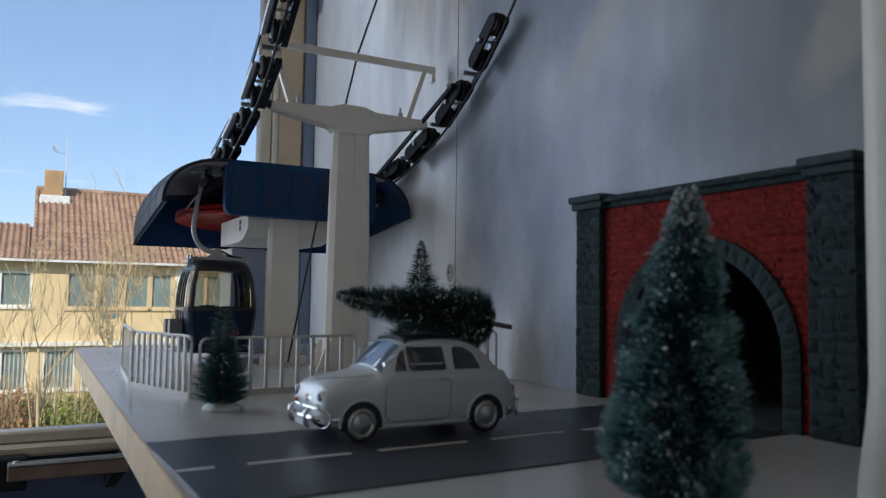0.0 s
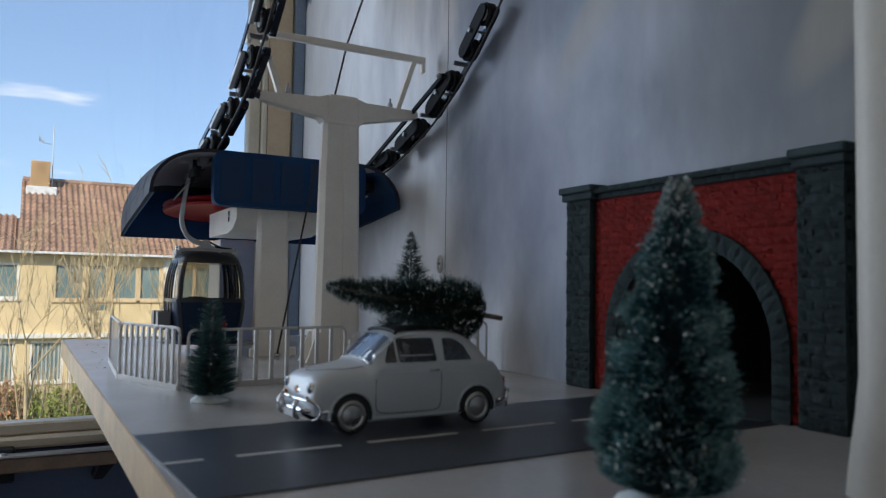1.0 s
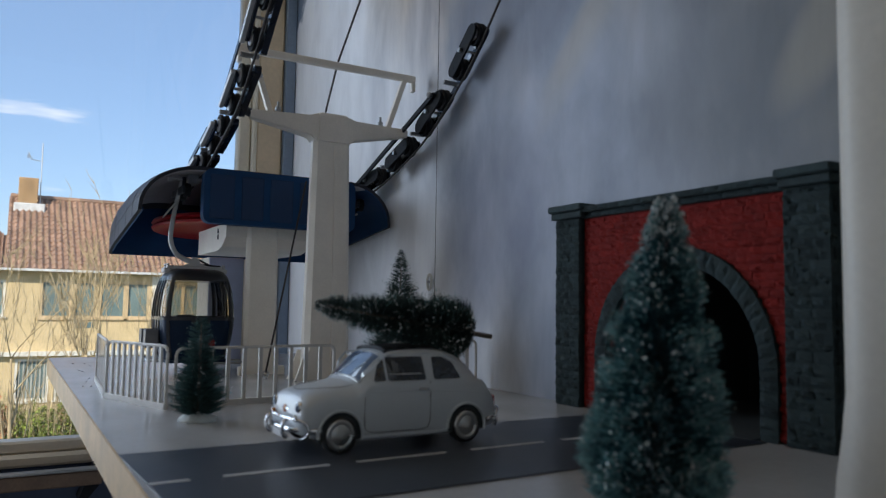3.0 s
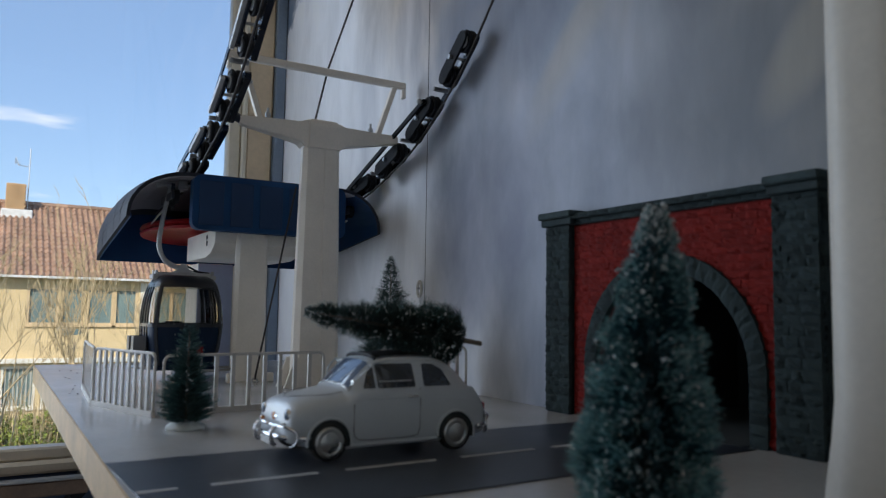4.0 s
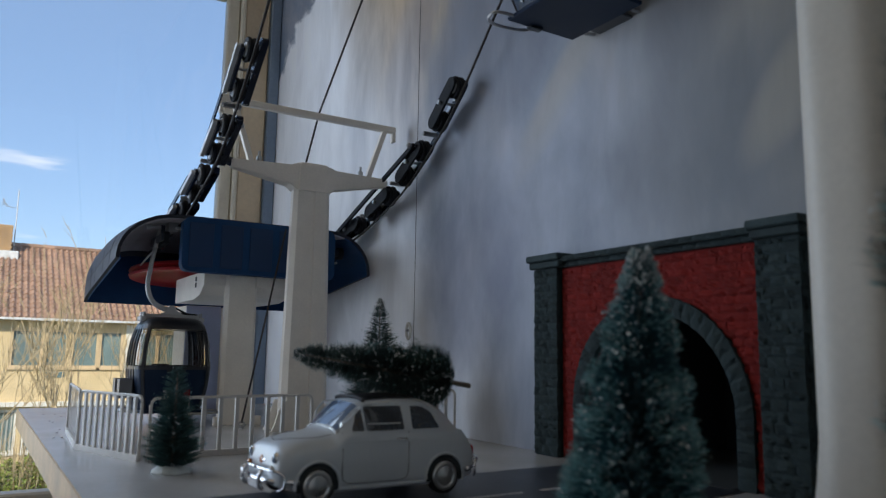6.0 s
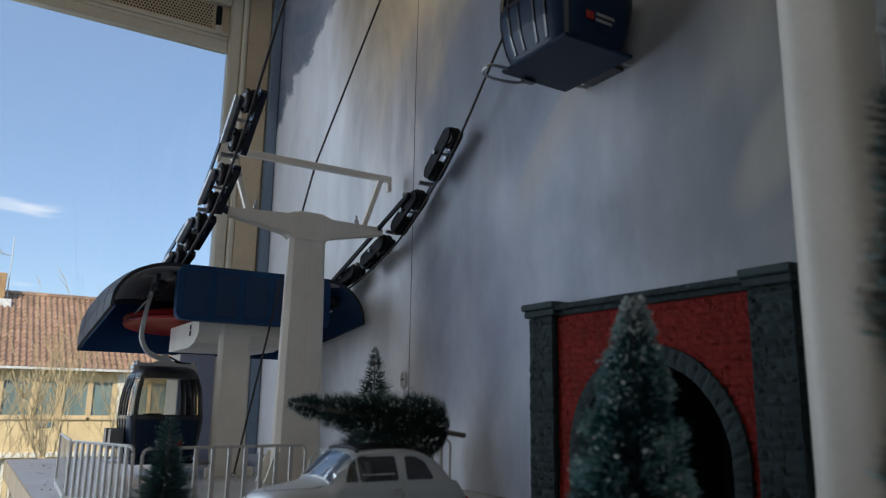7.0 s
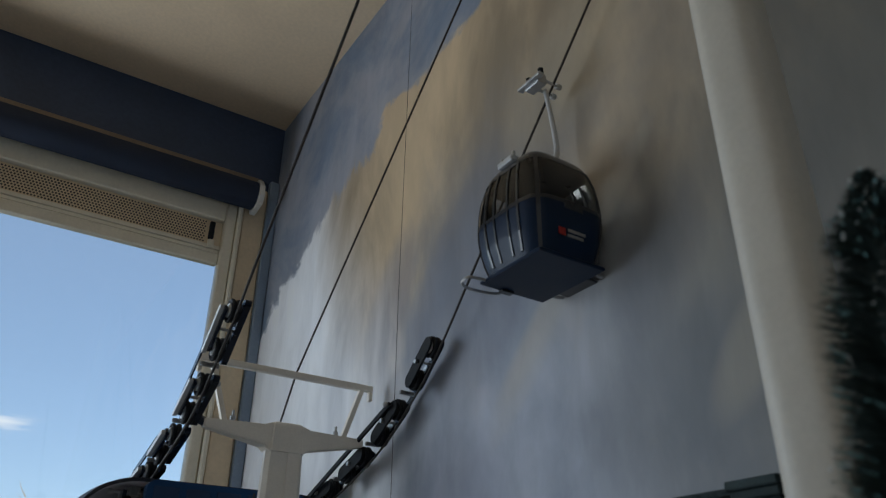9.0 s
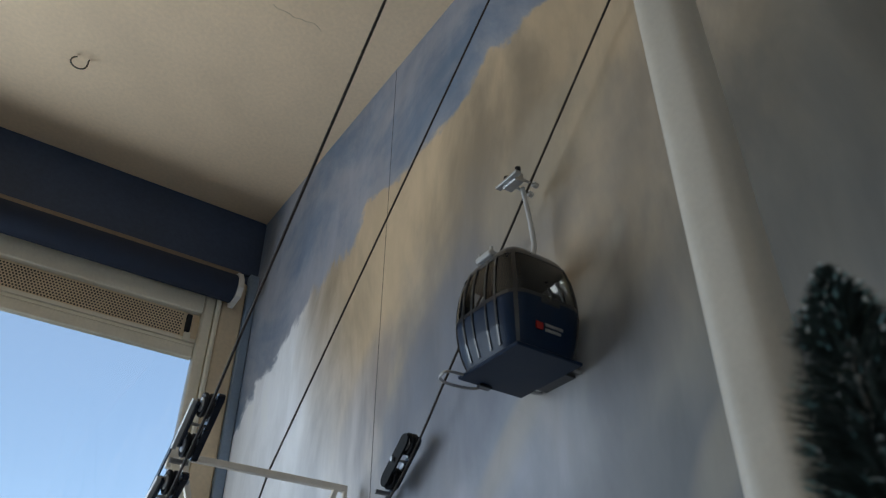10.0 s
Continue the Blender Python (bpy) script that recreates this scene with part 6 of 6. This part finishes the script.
def wall_with_holes(bm, x0, x1, y0, y1, z0, z1, holes):
    """A facade in bands and piers round its openings; holes share their heights row by row."""
    rows = sorted({(h[2], h[3]) for h in holes})
    z = z0
    for a, c in rows:
        box(bm, x0, x1, y0, y1, z, a)
        x = x0
        for h in sorted(q for q in holes if (q[2], q[3]) == (a, c)):
            box(bm, x, h[0], y0, y1, a, c)
            x = h[1]
        box(bm, x, x1, y0, y1, a, c)
        z = c
    box(bm, x0, x1, y0, y1, z, z1)


HY0 = 26.0


def tiled_roof(parent, x0, x1, y_e, z_e, y_r, z_r, picked):
    """Rows of curved tiles; those in the picked stretch are pieces of their own."""
    run, rise = y_r - y_e, z_r - z_e
    L = math.hypot(run, rise)
    dy, dz = run / L, rise / L
    cw, rl = 0.18, 0.28
    # one tile: half a roll and a pan, seven points across, two rows
    prof = [(0.0, 0.0), (0.028, 0.040), (0.060, 0.056), (0.092, 0.040), (0.12, 0.005), (0.152, -0.014), (0.183, 0.0)]
    def tile_pts(cx, s):
        out = []
        for ss, lift in ((s, 0.03), (s + rl + 0.03, 0.0)):
            for px, pz in prof:
                h = pz + lift
                out.append(Vector((cx + px, y_e + dy * ss - dz * h, z_e + dz * ss + dy * h)))
        # front lip
        for px, pz in prof:
            h = pz - 0.005
            out.append(Vector((cx + px, y_e + dy * s - dz * h, z_e + dz * s + dy * h)))
        return out
    faces = [(k, k + 1, k + 8, k + 7) for k in range(6)] + [(14 + k, 15 + k, k + 1, k) for k in range(6)]
    me_one = bpy.data.meshes.new("roof_tile")
    p0 = tile_pts(0, 0)
    org = Vector((0, y_e, z_e))
    me_one.from_pydata([p - org for p in p0], [], faces)
    me_one.materials.append(M_TILE)
    verts, fs = [], []
    r = random.Random(2)
    base = Vector(root_of(parent).location)
    count = 0
    rows_n, cols_n = int(L / rl), int((x1 - x0) / cw)
    for j in range(rows_n):
        for i in range(cols_n):
            cx, s = x0 + i * cw, j * rl
            if picked[0] <= cx <= picked[1] and count < 300:
                o = new("roof_tile", me_one)
                o.parent = parent
                o.location = Vector((cx, y_e + dy * s, z_e + dz * s)) - base + Vector((0, 0, r.random() * 0.012))
                count += 1
            else:
                k = len(verts)
                verts += [p - base for p in tile_pts(cx, s)]
                fs += [tuple(q + k for q in f) for f in faces]
    me = bpy.data.meshes.new("roof_tiles")
    me.from_pydata(verts, [], fs)
    me.materials.append(M_TILE)
    o = new("roof_tiles", me)
    o.parent = parent
    tagged(o, "rows of brown pantiles", kind="stuff")


house = thing("house", (5.0, HY0, GZ), "two-storey yellow rendered house with a brown tiled roof", "house", "houses")
up = [(0.89, 1.75, -0.46, 0.70), (1.80, 2.46, -0.46, 0.70), (2.52, 3.32, -0.46, 0.70), (3.33, 4.03, -0.46, 0.70), (4.48, 5.68, -0.46, 0.70), (7.0, 9.4, -0.46, 0.70), (10.2, 12.4, -0.46, 0.70)]
down = [(0.32, 1.24, -2.95, -1.70), (1.40, 2.60, -2.95, -1.70), (3.1, 5.6, -2.95, -1.70), (7.0, 9.4, -2.95, -1.70)]
b = bmesh.new()
wall_with_holes(b, 0.0, 14.0, HY0, HY0 + 0.3, GZ, 1.0, up + down)
box(b, 0.0, 0.3, HY0 + 0.3, HY0 + 7.3, GZ, 1.0)
box(b, 13.7, 14.0, HY0 + 0.3, HY0 + 7.3, GZ, 1.0)
box(b, 0.0, 14.0, HY0 + 7.0, HY0 + 7.3, GZ, 1.0)
part("wall", b, M_STUCCO, house, "pale yellow rendered wall")
# added dark sheet behind the windows, stands for the shade indoors
part("room_dark", boxed(0.3, 13.7, HY0 + 2.0, HY0 + 2.1, GZ, 0.9), M_SHADE, house)
for i, (a, c, z0, z1) in enumerate(up):
    casement(house, a, c, z0, z1, HY0 + 0.06, 1 if i < 4 else 2, frame=M_FRAMEWOOD)
for i, (a, c, z0, z1) in enumerate(down):
    casement(house, a, c, z0, z1, HY0 + 0.06, 1 if i < 2 else 2, blind=i < 2)
part("panel", boxed(4.10, 4.44, HY0 - 0.03, HY0 - 0.002, -0.52, 0.90, 0.005), M_WHITE_OUT, house, "white panel between windows")
part("vent", boxed(1.88, 2.40, HY0 - 0.03, HY0 - 0.002, -0.76, -0.58, 0.005), M_PANE, house, "small glazed vent under a window")
part("canopy_band", boxed(-0.05, 14.0, HY0 - 0.22, HY0, -1.60, -1.47), M_WHITE_OUT, house, "white band over the ground floor")
part("gutter", boxed(-0.1, 14.1, HY0 - 0.40, HY0 - 0.30, 0.95, 1.02), M_LEAD, house, "grey gutter")
b = bmesh.new()
rid_y, rid_z = HY0 + 3.65, 3.60
prism(b, [(HY0 - 0.3, 0.96), (rid_y, rid_z - 0.06), (HY0 + 7.6, 0.96)], 0, -0.05, 14.0)
roof = part("roof", b, M_TILE, house, "brown tiled roof")
tiled_roof(roof, -0.08, 14.0, HY0 - 0.34, 0.99, rid_y, rid_z, (0.2, 3.9))
b = bmesh.new()
for k in range(40):
    rod(b, (-0.05 + k * 0.36, rid_y, rid_z + 0.03), (-0.05 + k * 0.36 + 0.35, rid_y, rid_z + 0.03), 0.11, 0.10, 8)
part("ridge_tiles", b, M_TILE, roof, "rounded ridge tiles", kind="stuff")
CHX, CHY = 0.47, HY0 + 3.2
chim = part("chimney", boxed(CHX - 0.30, CHX + 0.28, CHY - 0.3, CHY + 0.3, 2.6, 4.22, 0.02), M_BRICK, house, "tan brick chimney")
for z in range(12):
    for i in range(3):
        part("brick", boxed(CHX - 0.29 + i * 0.19 + (z % 2) * 0.04, CHX - 0.29 + i * 0.19 + (z % 2) * 0.04 + 0.165, CHY - 0.31, CHY - 0.28, 3.36 + z * 0.07, 3.36 + z * 0.07 + 0.058), M_BRICK, chim)
part("flashing", boxed(CHX - 0.42, CHX + 0.52, CHY - 0.42, CHY + 0.36, 2.9, 3.34, 0.03), M_LEAD, house, "pale flashing at the chimney foot")
aerial = thing("roof_aerial", (CHX + 0.36, CHY, 3.2), "thin metal aerial on the chimney", "aerial")
b = bmesh.new()
rod(b, (CHX + 0.36, CHY, 3.2), (CHX + 0.36, CHY, 5.50), 0.018, seg=6)
part("mast", b, M_MAST, aerial)
b = bmesh.new()
rod(b, (CHX + 0.36, CHY, 4.86), (CHX + 0.0, CHY, 4.90), 0.012, seg=5)
for k in range(5):
    x = CHX + 0.06 - k * 0.035
    rod(b, (x, CHY - 0.1, 4.98 + 0.06 * k - 0.1), (x, CHY + 0.1, 5.02 - 0.02 * k), 0.01, seg=5)
rod(b, (CHX + 0.02, CHY, 4.9), (CHX - 0.06, CHY, 5.16), 0.01, seg=5)
part("crossbar", b, M_MAST, aerial)

house2 = thing("house", (-6.0, HY0, GZ), "lower yellow neighbouring house with a brown roof", "house", "houses")
up2 = [(-1.75, 0.0 - 0.03, -0.42, 0.66), (-6.0, -3.4, -0.42, 0.66)]
down2 = [(-1.5, -0.06, -2.95, -1.70), (-6.0, -3.4, -2.95, -1.70)]
b = bmesh.new()
wall_with_holes(b, -12.0, -0.004, HY0, HY0 + 0.3, GZ, 1.0, up2 + down2)
box(b, -12.0, -11.7, HY0 + 0.3, HY0 + 5.0, GZ, 1.0)
part("wall", b, M_STUCCO, house2)
# the lower house gets its indoor shade from a dark sheet as well
part("room_dark", boxed(-11.7, -0.01, HY0 + 2.0, HY0 + 2.1, GZ, 0.9), M_SHADE, house2)
for a, c, z0, z1 in up2:
    casement(house2, a, c, z0, z1, HY0 + 0.06, 2)
for a, c, z0, z1 in down2:
    casement(house2, a, c, z0, z1, HY0 + 0.06, 2, blind=True)
part("canopy_band", boxed(-12, -0.06, HY0 - 0.20, HY0, -1.60, -1.47), M_WHITE_OUT, house2)
part("gutter", boxed(-12, -0.11, HY0 - 0.40, HY0 - 0.30, 0.95, 1.02), M_LEAD, house2)
b = bmesh.new()
prism(b, [(HY0 - 0.3, 0.96), (HY0 + 2.5, 2.20), (HY0 + 5.3, 0.96)], 0, -12.0, -0.06)
roof2 = part("roof", b, M_TILE, house2)
tiled_roof(roof2, -9.0, -0.1, HY0 - 0.34, 0.99, HY0 + 2.5, 2.27, (-1.6, -0.1))


def bare_tree(at, height, seed, spread=0.5, label="leafless young tree with thin pale twigs in the garden"):
    r = random.Random(seed)
    ob = thing("bare_tree", at, label, "tree", "bare trees")
    trunk_b, twig_b = bmesh.new(), bmesh.new()

    def grow(p, d, length, rad, depth):
        pts, rads = [p], [rad]
        n = 5
        dd = d.copy()
        for k in range(n):
            dd = (dd + Vector((r.gauss(0, 0.10), r.gauss(0, 0.10), r.gauss(0, 0.07) + 0.05))).normalized()
            pts.append(pts[-1] + dd * length / n)
            rads.append(rad * (1 - 0.62 * (k + 1) / n))
        tube(trunk_b if depth < 2 else twig_b, pts, rads, 6 if depth < 2 else 4)
        if depth >= 4:
            return
        kids = (6, 5, 3, 2)[depth]
        for k in range(kids):
            i = r.randrange(1, n + 1)
            a = r.random() * 2 * math.pi
            side = Vector((math.cos(a), math.sin(a), 0))
            nd = (dd * 0.60 + side * (spread * 0.80 + r.random() * 0.40) + Vector((0, 0, 0.55))).normalized()
            grow(pts[i], nd, length * (0.42 + 0.24 * r.random()), max(rads[i] * 0.58, 0.0062), depth + 1)
    grow(Vector(at), Vector((r.gauss(0, 0.05), r.gauss(0, 0.05), 1)).normalized(), height * 0.62, 0.050, 0)
    part("trunk", trunk_b, M_BARK, ob, "pale trunk and limbs", smooth=True)
    part("twigs", twig_b, M_BARK, ob, "fine bare twigs", kind="stuff")


bare_tree((1.35, 15.0, GZ), 5.5, 4, 0.46)
bare_tree((0.10, 14.0, GZ), 4.9, 9, 0.5)
bare_tree((2.45, 16.0, GZ), 6.0, 15, 0.46)
bare_tree((-1.2, 17.0, GZ), 4.5, 21, 0.5)
bare_tree((3.6, 15.0, GZ), 4.7, 28, 0.45)
bare_tree((2.0, 14.2, GZ), 5.3, 37, 0.5)


def bush(at, size, material, seed, label, leaves=2600):
    r = random.Random(seed)
    ob = thing("bush", at, label, "bush", "garden bushes")
    c = Vector(at)
    stems = bmesh.new()
    for k in range(95):
        a = r.random() * 2 * math.pi
        q = Vector((math.cos(a) * size[0] * r.random(), math.sin(a) * size[1] * r.random(), 0))
        top = q * 1.05 + Vector((r.gauss(0, 0.12), r.gauss(0, 0.12), size[2] * (0.75 + 0.35 * r.random())))
        tube(stems, [c + q * 0.6, c + (q * 0.9 + top) / 2, c + top], [0.016, 0.010, 0.004], 4)
    part("stems", stems, M_BARK, ob, "pale woody stems", kind="stuff")
    vv, ff = [], []
    for k in range(leaves):
        a = r.random() * 2 * math.pi
        rad = math.sqrt(r.random())
        h = r.random() ** 0.6
        lump = 0.8 + 0.3 * noise.noise(Vector((math.cos(a) * rad * 3, math.sin(a) * rad * 3, seed)))
        p = c + Vector((math.cos(a) * rad * size[0], math.sin(a) * rad * size[1], h * size[2] * lump * (1 - 0.35 * rad ** 3)))
        e = [Vector((r.gauss(0, 1), r.gauss(0, 1), r.gauss(0, 1))).normalized() * (0.025 + 0.035 * r.random()) for _ in range(3)]
        i = len(vv)
        vv += [p + q - c for q in e] + [p - e[0] * 0.8 - c]
        ff += [(i, i + 1, i + 2), (i + 1, i + 3, i + 2)]
    me = bpy.data.meshes.new("leaves")
    me.from_pydata(vv, [], ff)
    me.materials.append(material)
    o = new("leaves", me)
    o.parent = ob
    tagged(o, "small ragged leaves", kind="stuff")


for k, x in enumerate((-3.4, -1.9, -0.6, 0.3, 1.2, 2.2, 3.2, 4.4)):
    rust = k in (0, 2, 5)
    bush((x, 20.6 + 0.5 * (k % 2), GZ), (1.0, 0.7, 1.75 + 0.12 * (k % 3)), M_HEDGE_RED if rust else M_HEDGE, 60 + k,
         "rust-brown garden shrub in front of the house" if rust else "yellow-green garden shrub in front of the house")
